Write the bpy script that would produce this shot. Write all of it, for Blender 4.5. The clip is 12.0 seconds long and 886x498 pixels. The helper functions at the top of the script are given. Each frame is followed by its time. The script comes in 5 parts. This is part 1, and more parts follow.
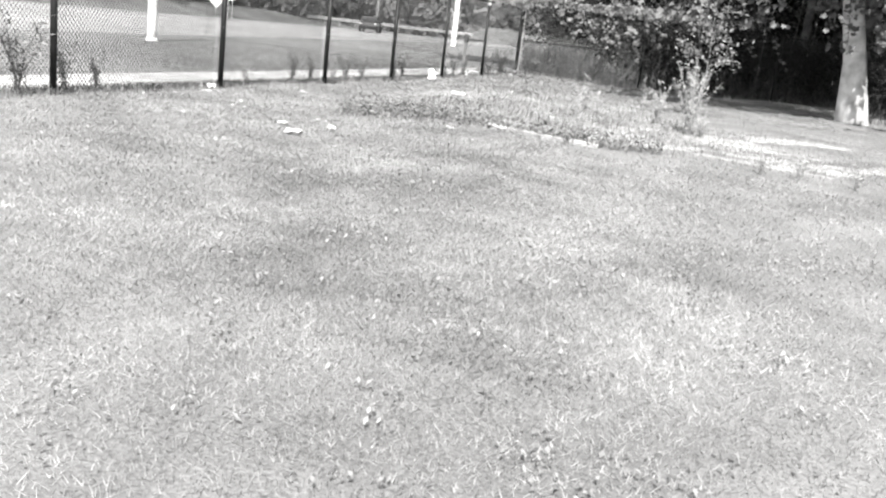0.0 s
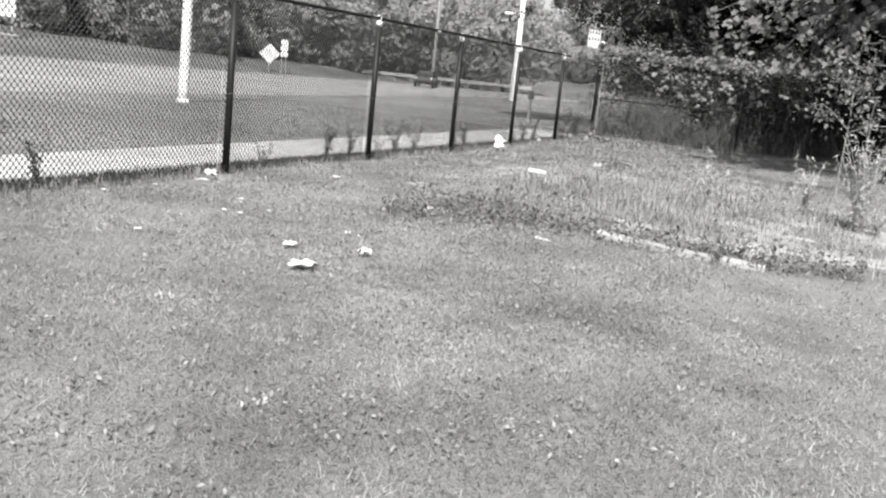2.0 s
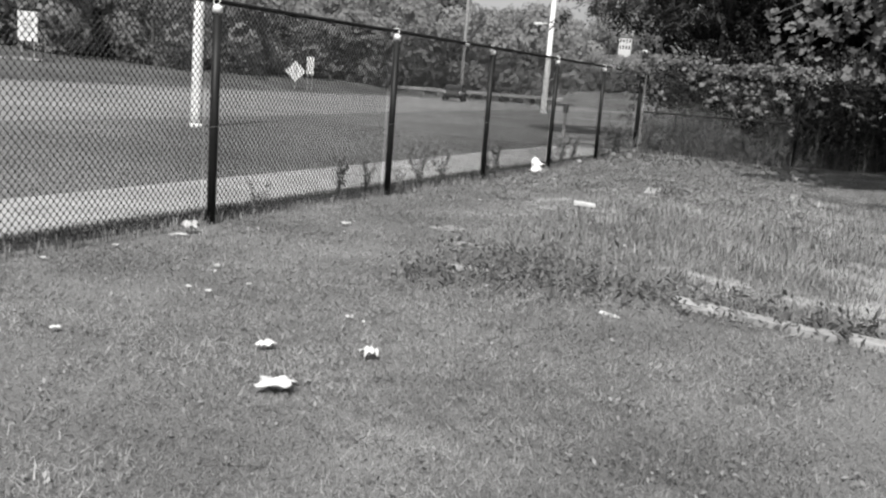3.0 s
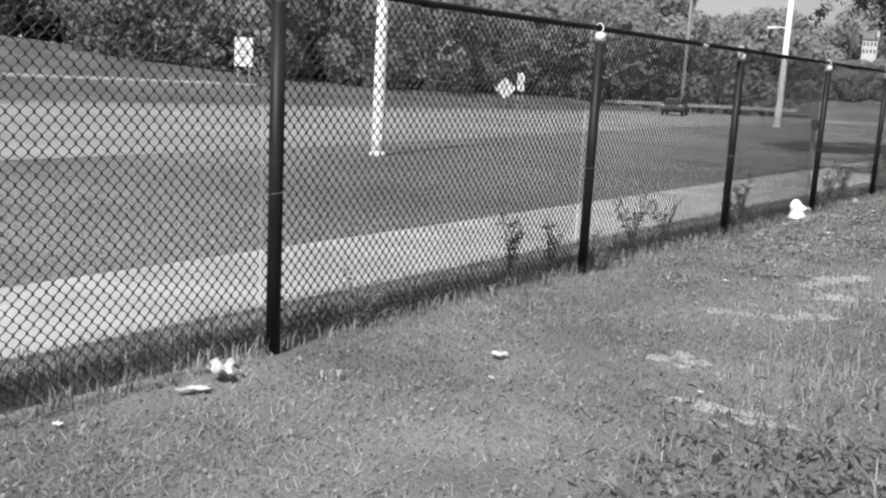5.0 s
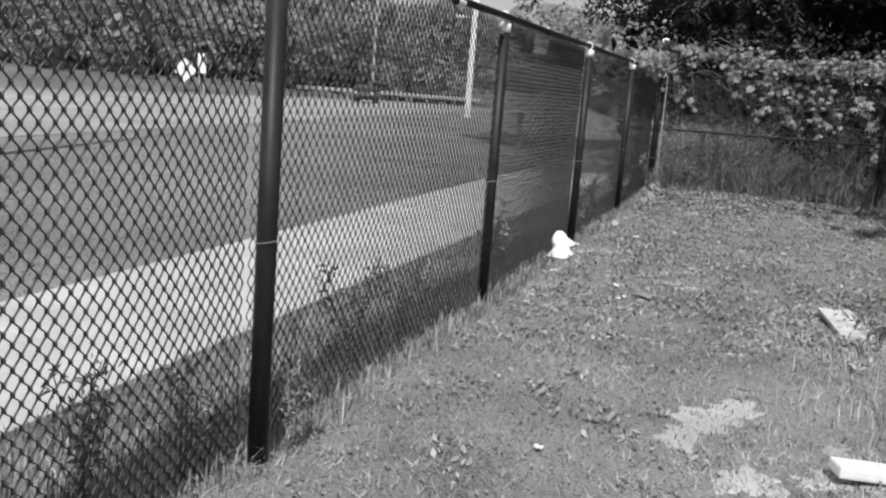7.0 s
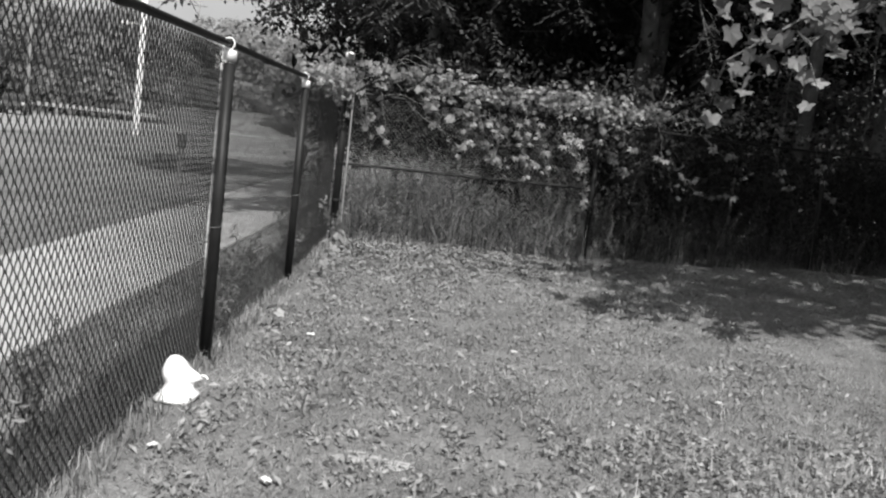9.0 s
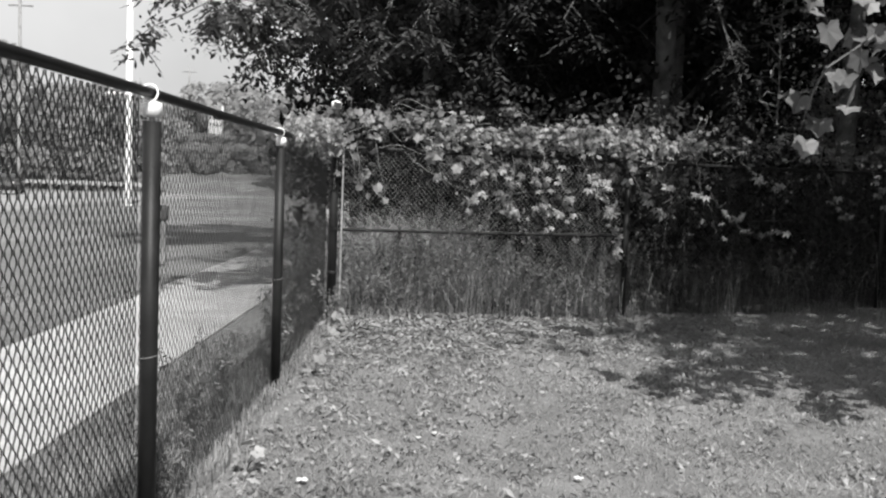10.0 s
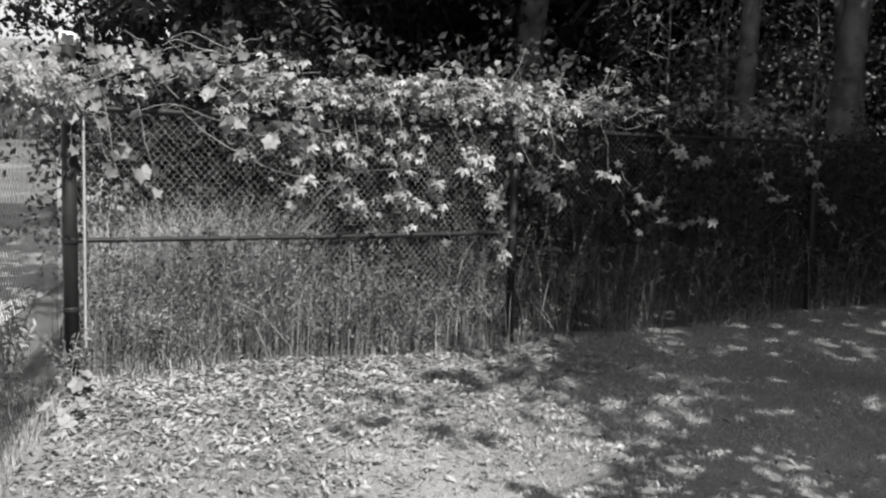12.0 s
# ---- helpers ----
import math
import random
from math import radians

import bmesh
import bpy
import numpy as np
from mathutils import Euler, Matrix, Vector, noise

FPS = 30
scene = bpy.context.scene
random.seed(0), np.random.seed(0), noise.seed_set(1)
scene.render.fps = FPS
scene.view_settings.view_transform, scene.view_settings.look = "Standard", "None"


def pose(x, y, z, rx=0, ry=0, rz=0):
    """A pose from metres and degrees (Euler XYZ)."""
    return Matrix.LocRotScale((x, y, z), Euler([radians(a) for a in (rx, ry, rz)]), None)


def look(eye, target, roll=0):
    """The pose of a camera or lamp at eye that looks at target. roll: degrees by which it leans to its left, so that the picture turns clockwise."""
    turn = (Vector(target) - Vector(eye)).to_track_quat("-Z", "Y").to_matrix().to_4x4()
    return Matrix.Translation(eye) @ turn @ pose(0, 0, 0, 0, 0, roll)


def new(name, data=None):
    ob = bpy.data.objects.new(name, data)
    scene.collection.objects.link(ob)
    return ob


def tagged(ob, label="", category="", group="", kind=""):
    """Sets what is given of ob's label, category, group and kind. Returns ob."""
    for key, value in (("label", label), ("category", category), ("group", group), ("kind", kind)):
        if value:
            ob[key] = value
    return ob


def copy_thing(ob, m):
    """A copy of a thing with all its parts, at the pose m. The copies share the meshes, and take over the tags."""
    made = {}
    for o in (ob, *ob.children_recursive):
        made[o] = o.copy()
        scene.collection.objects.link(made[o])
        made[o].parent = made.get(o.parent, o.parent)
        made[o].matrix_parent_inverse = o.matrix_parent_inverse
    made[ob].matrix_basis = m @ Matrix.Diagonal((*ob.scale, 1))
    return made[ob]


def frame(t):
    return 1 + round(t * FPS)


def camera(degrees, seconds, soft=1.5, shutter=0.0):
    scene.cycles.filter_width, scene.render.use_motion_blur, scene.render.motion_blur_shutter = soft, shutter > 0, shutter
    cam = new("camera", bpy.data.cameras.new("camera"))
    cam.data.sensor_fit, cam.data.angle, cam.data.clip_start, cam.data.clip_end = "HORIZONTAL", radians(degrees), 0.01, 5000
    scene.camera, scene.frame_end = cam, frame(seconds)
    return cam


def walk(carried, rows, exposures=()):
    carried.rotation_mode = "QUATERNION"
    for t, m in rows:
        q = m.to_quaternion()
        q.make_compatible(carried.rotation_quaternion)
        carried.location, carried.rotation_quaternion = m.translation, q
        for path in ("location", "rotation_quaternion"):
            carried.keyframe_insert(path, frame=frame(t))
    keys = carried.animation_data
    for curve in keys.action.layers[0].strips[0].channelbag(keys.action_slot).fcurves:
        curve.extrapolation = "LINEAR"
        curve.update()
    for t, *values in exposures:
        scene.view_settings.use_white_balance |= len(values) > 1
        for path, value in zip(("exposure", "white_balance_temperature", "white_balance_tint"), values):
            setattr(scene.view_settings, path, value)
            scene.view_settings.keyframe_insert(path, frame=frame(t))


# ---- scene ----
cam = camera(52.3, 12.0, soft=2.3)

PATH = [
    (0, (7.128, -10.86, 1.172), (6.517, -9.016, 0.696), 6.7),
    (0.5, (6.827, -10.14, 1.176), (6.229, -8.295, 0.687), 6.4),
    (1, (6.467, -9.369, 1.2), (5.749, -7.56, 0.736), 6.7),
    (1.5, (6.141, -8.612, 1.242), (5.434, -6.793, 0.804), 5.4),
    (2, (5.68, -7.689, 1.248), (4.938, -5.871, 0.868), 6.1),
    (2.5, (5.324, -6.89, 1.341), (4.593, -5.059, 1.005), 5.7),
    (3, (4.972, -6.084, 1.329), (4.161, -4.291, 0.969), 4.6),
    (3.5, (4.55, -5.286, 1.392), (3.592, -3.563, 1.057), 2.4),
    (3.7, (4.394, -4.957, 1.392), (3.367, -3.28, 1.028), 1.1),
    (5.3, (3.12, -2.469, 1.39), (1.896, -0.926, 1.04), 3.3),
    (5.5, (2.884, -2.108, 1.34), (1.666, -0.557, 1.008), 3.5),
    (6, (2.422, -1.339, 1.386), (1.159, 0.186, 1.107), 0.9),
    (6.5, (2.048, -0.592, 1.408), (0.902, 1.017, 1.101), 1.6),
    (6.7, (1.833, -0.197, 1.393), (0.906, 1.541, 1.044), 2.9),
    (8.3, (1.34, 2.422, 1.487), (1.149, 4.391, 1.196), 4.8),
    (8.5, (1.338, 2.708, 1.529), (1.179, 4.682, 1.252), 5.3),
    (9, (1.275, 3.667, 1.489), (1.31, 5.653, 1.251), 6.6),
    (9.5, (1.269, 4.446, 1.493), (1.278, 6.431, 1.253), 4.3),
    (10, (1.171, 5.353, 1.572), (1.188, 7.348, 1.433), 2.2),
    (10.5, (1.149, 6.241, 1.683), (1.263, 8.237, 1.633), 0.4),
    (11, (1.096, 7.066, 1.684), (1.214, 9.061, 1.602), 1.3),
    (11.5, (1.141, 7.808, 1.675), (1.29, 9.797, 1.53), 0.8),
    (12, (1.268, 8.766, 1.707), (1.678, 10.713, 1.501), 1.7),
]
walk(cam, [(t, look(e, g, r)) for t, e, g, r in PATH], [(0.0, 1.42), (1.0, 1.48), (1.6, 1.15), (2.0, 0.88), (2.5, 0.3), (3.2, 0.18), (5.5, 0.28), (6.2, 0.24), (8.3, 0.52), (9.0, 0.45), (9.5, 0.66), (10.5, 0.62), (11.0, 0.72), (11.5, 0.72), (12.0, 1.05)])

# ---- light ----
SUN_AZ = math.atan2(-0.965, 0.26)          # the sun stands behind the walk's start
SUN_EL = radians(50)
world = bpy.data.worlds.new("world")
scene.world = world
world.use_nodes = True
wn = world.node_tree
wn.nodes.clear()
sky = wn.nodes.new("ShaderNodeTexSky")
sky.sky_type, sky.sun_disc = "NISHITA", False
sky.sun_elevation, sky.sun_rotation = SUN_EL, math.pi / 2 - SUN_AZ
sky.dust_density = 2.0
sky_grey = wn.nodes.new("ShaderNodeRGBToBW")
sky_bg = wn.nodes.new("ShaderNodeBackground")
sky_bg.inputs["Strength"].default_value = 0.122
sky_out = wn.nodes.new("ShaderNodeOutputWorld")
wn.links.new(sky.outputs[0], sky_grey.inputs[0])
# thin bright cloud over the whole sky
cloud = wn.nodes.new("ShaderNodeTexNoise")
cloud.inputs["Scale"].default_value, cloud.inputs["Detail"].default_value = 2.2, 6
sky_place = wn.nodes.new("ShaderNodeTexCoord")
wn.links.new(sky_place.outputs["Generated"], cloud.inputs["Vector"])
haze = wn.nodes.new("ShaderNodeMapRange")
haze.inputs["From Min"].default_value, haze.inputs["From Max"].default_value = 0.35, 0.65
haze.inputs["To Min"].default_value, haze.inputs["To Max"].default_value = 1.7, 2.9
wn.links.new(cloud.outputs["Fac"], haze.inputs["Value"])
bright = wn.nodes.new("ShaderNodeMath")
bright.operation = "ADD"
veil = wn.nodes.new("ShaderNodeMath")
veil.operation = "MINIMUM"
veil.inputs[1].default_value = 1.7
wn.links.new(sky_grey.outputs[0], veil.inputs[0])
wn.links.new(veil.outputs[0], bright.inputs[0])
wn.links.new(haze.outputs[0], bright.inputs[1])
wn.links.new(bright.outputs[0], sky_bg.inputs[0])
wn.links.new(sky_bg.outputs[0], sky_out.inputs[0])

sun = new("sun", bpy.data.lights.new("sun", "SUN"))
sun.data.energy, sun.data.angle, sun.data.color = 4.9, radians(0.6), (1.0, 0.99, 0.97)
sun_way = Vector((math.cos(SUN_AZ) * math.cos(SUN_EL), math.sin(SUN_AZ) * math.cos(SUN_EL), math.sin(SUN_EL)))
sun.matrix_world = look(sun_way * 60, (0, 0, 0))


# ---- materials: the film is black and white, so all colours are greys ----
def material(name, dark, light, scale=8.0, rough=0.8, fine=0.0, bump=0.0, metal=0.0, spec=0.3, island=0.0, rand=0.0, translucent=0.0, contrast=(0.35, 0.65), grain=14.0):
    """Grey surface: coarse noise between two greys, a finer grain, relief, and variation per piece."""
    mat = bpy.data.materials.new(name)
    mat.use_nodes = True
    nt = mat.node_tree
    b = nt.nodes["Principled BSDF"]
    b.inputs["Roughness"].default_value = rough
    b.inputs["Metallic"].default_value = metal
    b.inputs["Specular IOR Level"].default_value = spec
    geo = nt.nodes.new("ShaderNodeNewGeometry")
    n = nt.nodes.new("ShaderNodeTexNoise")
    n.inputs["Scale"].default_value, n.inputs["Detail"].default_value = scale, 5
    nt.links.new(geo.outputs["Position"], n.inputs["Vector"])
    ramp = nt.nodes.new("ShaderNodeValToRGB")
    ramp.color_ramp.elements[0].position, ramp.color_ramp.elements[1].position = contrast
    ramp.color_ramp.elements[0].color, ramp.color_ramp.elements[1].color = (dark,) * 3 + (1,), (light,) * 3 + (1,)
    nt.links.new(n.outputs["Fac"], ramp.inputs[0])
    colour = ramp.outputs[0]

    def times(fac_socket, lo, hi, colour):
        m = nt.nodes.new("ShaderNodeMapRange")
        m.inputs["To Min"].default_value, m.inputs["To Max"].default_value = lo, hi
        nt.links.new(fac_socket, m.inputs["Value"])
        mul = nt.nodes.new("ShaderNodeMix")
        mul.data_type, mul.blend_type = "RGBA", "MULTIPLY"
        mul.inputs["Factor"].default_value = 1
        nt.links.new(colour, mul.inputs["A"])
        nt.links.new(m.outputs[0], mul.inputs["B"])
        return mul.outputs["Result"]

    if fine or bump:
        g = nt.nodes.new("ShaderNodeTexNoise")
        g.inputs["Scale"].default_value, g.inputs["Detail"].default_value = scale * grain, 4
        nt.links.new(geo.outputs["Position"], g.inputs["Vector"])
        if fine:
            colour = times(g.outputs["Fac"], 1 - fine, 1 + fine, colour)
        if bump:
            bp = nt.nodes.new("ShaderNodeBump")
            bp.inputs["Strength"].default_value, bp.inputs["Distance"].default_value = bump, 0.01
            nt.links.new(g.outputs["Fac"], bp.inputs["Height"])
            nt.links.new(bp.outputs[0], b.inputs["Normal"])
    if island:
        colour = times(geo.outputs["Random Per Island"], 1 - island, 1 + island, colour)
    if rand:
        info = nt.nodes.new("ShaderNodeObjectInfo")
        colour = times(info.outputs["Random"], 1 - rand, 1 + rand, colour)
    nt.links.new(colour, b.inputs["Base Color"])
    if translucent:
        tr = nt.nodes.new("ShaderNodeBsdfTranslucent")
        mix = nt.nodes.new("ShaderNodeMixShader")
        mix.inputs[0].default_value = translucent
        nt.links.new(colour, tr.inputs[0])
        nt.links.new(b.outputs[0], mix.inputs[1])
        nt.links.new(tr.outputs[0], mix.inputs[2])
        nt.links.new(mix.outputs[0], nt.nodes["Material Output"].inputs[0])
    return mat


M = {
    "lawn": material("lawn_soil", 0.12, 0.21, 1.1, 0.95, 0.75, 1.0, contrast=(0.35, 0.75), grain=55.0),
    "verge": material("verge_grass", 0.11, 0.20, 0.22, 0.95, 0.45, 0.8, grain=60.0),
    "verge_blade": material("verge_blade", 0.11, 0.21, 0.4, 0.7, 0.2, island=0.25, grain=9.0, translucent=0.3),
    "blade": material("grass_blade", 0.18, 0.36, 0.9, 0.6, 0.45, island=0.5, grain=9.0, translucent=0.3),
    "clover": material("clover_leaf", 0.15, 0.29, 1.2, 0.7, 0.3, island=0.3, translucent=0.25),
    "weed": material("weed_leaf", 0.13, 0.25, 0.9, 0.55, island=0.5, translucent=0.25),
    "lawn_weed": material("lawn_weed_leaf", 0.17, 0.31, 2.5, 0.6, island=0.4, translucent=0.2),
    "brush": material("fine_brush_leaf", 0.10, 0.20, 1.5, 0.6, island=0.3, translucent=0.25),
    "straw": material("dry_stalk", 0.26, 0.46, 2.0, 0.8, island=0.4, translucent=0.2),
    "sand": material("sandy_soil", 0.25, 0.39, 2.0, 0.95, 0.5, 0.8, grain=40.0),
    "concrete": material("sidewalk_concrete", 0.30, 0.39, 1.6, 0.9, 0.12, 0.3, rand=0.06),
    "asphalt": material("road_asphalt", 0.19, 0.27, 0.25, 0.9, 0.2, 0.2),
    "post_grey": material("weathered_grey_post", 0.17, 0.26, 5.0, 0.9, 0.2, 0.3),
    "shoulder": material("shoulder_asphalt", 0.14, 0.19, 0.3, 0.9, 0.2, 0.2),
    "paint_line": material("road_paint", 0.36, 0.52, 3.0, 0.7, 0.1),
    "black_metal": material("black_coated_steel", 0.010, 0.018, 6.0, 0.5, 0.25, 0.1, spec=0.22),
    "wire": material("black_vinyl_wire", 0.018, 0.032, 9.0, 0.45, spec=0.5),
    # sun on the back mesh is put into this pale grey; wire ties share it
    "sunlit_grey_wire": material("sunlit_grey_vinyl_wire", 0.13, 0.20, 9.0, 0.5, spec=0.4),
    "cap": material("bare_aluminium_cap", 0.76, 0.88, 12.0, 0.5, 0.06),
    "galv": material("galvanised_steel", 0.40, 0.55, 20.0, 0.45, 0.15, metal=0.6),
    "white_pole": material("white_painted_pole", 0.66, 0.80, 2.0, 0.5, 0.06),
    "wood": material("weathered_wood", 0.16, 0.26, 3.0, 0.85, 0.3, 0.4),
    "bark": material("tree_bark", 0.06, 0.15, 4.0, 0.9, 0.4, 1.0),
    # the sun on the yard tree's trunk is put into this pale bark
    "sunlit_bark": material("sun_paled_mottled_bark", 0.34, 0.66, 3.0, 0.85, 0.2, 0.6),
    # deep shade of the wood is put into this near-black leaf colour
    "leaf": material("shade_darkened_tree_leaf", 0.022, 0.05, 0.8, 0.85, island=0.5, translucent=0.12, spec=0.05),
    # the lit boughs take this paler copy of the wood's leaf
    "bough_leaf": material("feathered_bough_leaf", 0.05, 0.10, 1.2, 0.7, island=0.4, translucent=0.35, spec=0.1),
    # undergrowth leaf darkened to carry the shade behind the back fence
    "shade_dark_leaf": material("shade_darkened_growth_leaf", 0.028, 0.06, 0.9, 0.6, island=0.5, translucent=0.15, spec=0.08),
    # haze over the far trees is put into this pale leaf colour
    "hazed_far_leaf": material("hazed_far_tree_leaf", 0.28, 0.42, 0.12, 0.8, island=0.08, translucent=0.58, spec=0.1),
    "vine": material("vine_leaf", 0.13, 0.26, 2.0, 0.5, island=0.4, rand=0.3, translucent=0.3),
    "big_leaf": material("large_tree_leaf", 0.10, 0.22, 2.0, 0.5, rand=0.4, translucent=0.35),
    "pale_wood": material("pale_board", 0.32, 0.46, 6.0, 0.85, 0.25, 0.4),
    "stem": material("vine_stem", 0.11, 0.22, 5.0, 0.8, 0.2, 0.3),
    "litter_leaf": material("fallen_leaf", 0.14, 0.29, 3.0, 0.8, island=0.4, translucent=0.15),
    "paper": material("white_paper", 0.5, 0.66, 9.0, 0.7, 0.06, 0.2),
    "dirty_paper": material("soiled_paper", 0.36, 0.55, 14.0, 0.8, 0.12, 0.3),
    "bag": material("white_plastic_bag", 0.80, 0.90, 6.0, 0.4, 0.05, 0.3),
    "sign": material("white_sign_face", 0.62, 0.78, 3.0, 0.5, 0.08),
    "sign_grey": material("grey_sign_face", 0.35, 0.5, 6.0, 0.5, 0.1),
    "car": material("dark_car_paint", 0.012, 0.018, 3.0, 0.25, spec=0.5),
    "chrome": material("chrome_trim", 0.7, 0.8, 8.0, 0.15, metal=1.0),
    "rubber": material("tyre_rubber", 0.02, 0.03, 9.0, 0.9),
    "window": material("dark_window_glass", 0.02, 0.03, 3.0, 0.08, spec=0.6),
    "lamp_glass": material("headlight_glass", 0.6, 0.75, 5.0, 0.2),
    "siding": material("white_house_siding", 0.48, 0.58, 1.0, 0.7, 0.08),
    "roof": material("roof_shingle", 0.10, 0.17, 1.5, 0.9, 0.3),
    "bank": material("bank_grass", 0.07, 0.13, 0.3, 0.95, 0.5, 0.8, grain=60.0),
    "mulch": material("woodland_floor", 0.05, 0.11, 0.8, 0.95, 0.5, 0.8),
}


# ---- mesh helpers ----
def mesh_arrays(name, V, F, mat, smooth=False):
    """A mesh from numpy arrays: vertices (n, 3), faces (m, k)."""
    V, F = np.asarray(V, dtype=np.float32), np.asarray(F, dtype=np.int32)
    me = bpy.data.meshes.new(name)
    me.vertices.add(len(V))
    me.vertices.foreach_set("co", V.ravel())
    k = F.shape[1]
    me.loops.add(F.size)
    me.loops.foreach_set("vertex_index", F.ravel())
    me.polygons.add(len(F))
    me.polygons.foreach_set("loop_start", np.arange(0, F.size, k, dtype=np.int32))
    me.update(calc_edges=True)
    me.materials.append(mat)
    if smooth:
        me.polygons.foreach_set("use_smooth", np.ones(len(F), dtype=bool))
    return me


def child(ob, parent):
    if parent is not None:
        ob.parent = parent
    return ob


def part(name, bm, mat, parent, label=""):
    """Links a bmesh (or a ready mesh) as one mesh object under a thing or a part."""
    if isinstance(bm, bpy.types.Mesh):
        me = bm
    else:
        me = bpy.data.meshes.new(name)
        bm.to_mesh(me)
        bm.free()
        me.materials.append(mat)
    ob = child(new(name, me), parent)
    return tagged(ob, label) if label else ob


def thing(name, label, category, group="", kind="", at=None):
    ob = new(name)
    ob.empty_display_size = 0.1
    if at is not None:
        ob.matrix_basis = at
    return tagged(ob, label, category, group, kind)


def box(sx, sy, sz, at=(0, 0, 0), bevel=0.0, m=None, bm=None):
    bm = bm or bmesh.new()
    r = bmesh.ops.create_cube(bm, size=1.0)
    vs = r["verts"]
    bmesh.ops.scale(bm, vec=(sx, sy, sz), verts=vs)
    if bevel:
        es = list({e for v in vs for e in v.link_edges})
        r = bmesh.ops.bevel(bm, geom=es, offset=bevel, segments=2, profile=0.6, affect="EDGES")
        vs = list({v for f in r["faces"] for v in f.verts} | {v for v in vs if v.is_valid})
    bmesh.ops.translate(bm, vec=at, verts=vs)
    if m is not None:
        bmesh.ops.transform(bm, matrix=m, verts=vs)
    return bm


def tube_arrays(points, radii, sides=6):
    """Vertices and quads of a tapered tube along points."""
    P = np.asarray(points, dtype=float)
    n = len(P)
    T = np.gradient(P, axis=0)
    T /= np.linalg.norm(T, axis=1)[:, None] + 1e-9
    ref = np.tile([0.0, 0.0, 1.0], (n, 1))
    ref[np.abs(T[:, 2]) > 0.9] = [1.0, 0.0, 0.0]
    if np.abs(T[:, 2]).max() > 0.9 and np.abs(T[:, 2]).min() <= 0.9:
        ref[:] = [0.37, 0.92, 0.1]
    A = np.cross(T, ref)
    A /= np.linalg.norm(A, axis=1)[:, None] + 1e-9
    B = np.cross(T, A)
    a = np.arange(sides) * 2 * np.pi / sides
    R = np.broadcast_to(np.asarray(radii, dtype=float), (n,))
    V = P[:, None] + R[:, None, None] * (np.cos(a)[None, :, None] * A[:, None] + np.sin(a)[None, :, None] * B[:, None])
    i = np.arange(n - 1)[:, None] * sides
    j = np.arange(sides)[None]
    k = (j + 1) % sides
    F = np.stack([i + j, i + k, i + sides + k, i + sides + j], -1).reshape(-1, 4)
    return V.reshape(-1, 3), F


class Heap:
    """Gathers arrays of vertices and faces into one mesh."""

    def __init__(self):
        self.V, self.F, self.n = [], [], 0

    def add(self, V, F):
        self.V.append(V)
        self.F.append(np.asarray(F) + self.n)
        self.n += len(V)

    def tube(self, points, radii, sides=6):
        self.add(*tube_arrays(points, radii, sides))

    def mesh(self, name, mat, smooth=False):
        return mesh_arrays(name, np.concatenate(self.V), np.concatenate(self.F), mat, smooth)


def lathe(profile, sides=16, close=True):
    """A turned body from (radius, height) pairs, as a bmesh."""
    bm = bmesh.new()
    rings = [[bm.verts.new((r * math.cos(2 * math.pi * i / sides), r * math.sin(2 * math.pi * i / sides), z)) for i in range(sides)] for r, z in profile]
    for a, b in zip(rings, rings[1:]):
        for i in range(sides):
            f = bm.faces.new((a[i], a[(i + 1) % sides], b[(i + 1) % sides], b[i]))
            f.smooth = True
    if close:
        bm.faces.new(rings[0][::-1])
        bm.faces.new(rings[-1])
    return bm


def moved(bm, m):
    bmesh.ops.transform(bm, matrix=m, verts=bm.verts)
    return bm


def spikes(rng, xy, z, height, width, lean=0.7):
    """Short mown blades: one triangle each."""
    n = len(xy)
    h = height * (0.5 + rng.random(n))
    w = width * (0.6 + 0.8 * rng.random(n))
    a, b = rng.random(n) * 2 * np.pi, rng.random(n) * 2 * np.pi
    side = np.stack([np.cos(a), np.sin(a), np.zeros(n)], 1) * w[:, None] / 2
    base = np.concatenate([xy, np.asarray(z).reshape(-1, 1)], 1)
    l = lean * h * rng.random(n) * 1.4
    tip = base + np.stack([np.cos(b) * l, np.sin(b) * l, h], 1)
    V = np.stack([base - side, base + side, tip], 1).reshape(-1, 3)
    return V, np.arange(n * 3).reshape(-1, 3)


def blades(rng, xy, z, height, width, lean=0.5, bend=0.4):
    """Grass blades: each a bent strip of a quad and a tip, as triangles."""
    n = len(xy)
    h = height * (0.55 + 0.9 * rng.random(n))
    w = width * (0.6 + 0.8 * rng.random(n))
    a = rng.random(n) * 2 * np.pi
    l = lean * rng.random(n)
    side = np.stack([np.cos(a), np.sin(a), np.zeros(n)], 1)
    out = np.stack([-np.sin(a), np.cos(a), np.zeros(n)], 1)
    base = np.concatenate([xy, np.asarray(z).reshape(-1, 1)], 1)
    up = np.array([0, 0, 1.0])
    mid = base + out * (h * l * 0.4)[:, None] + up * (h * 0.6)[:, None]
    tip = base + out * (h * (l + bend * rng.random(n)))[:, None] + up * (h * (1.0 - 0.35 * l))[:, None]
    V = np.stack([base - side * w[:, None] / 2, base + side * w[:, None] / 2, mid + side * w[:, None] * 0.4, mid - side * w[:, None] * 0.4, tip], 1).reshape(-1, 3)
    i = np.arange(n)[:, None] * 5
    F = np.concatenate([i + [[0, 1, 2]], i + [[0, 2, 3]], i + [[3, 2, 4]]], 1).reshape(-1, 3)
    return V, F


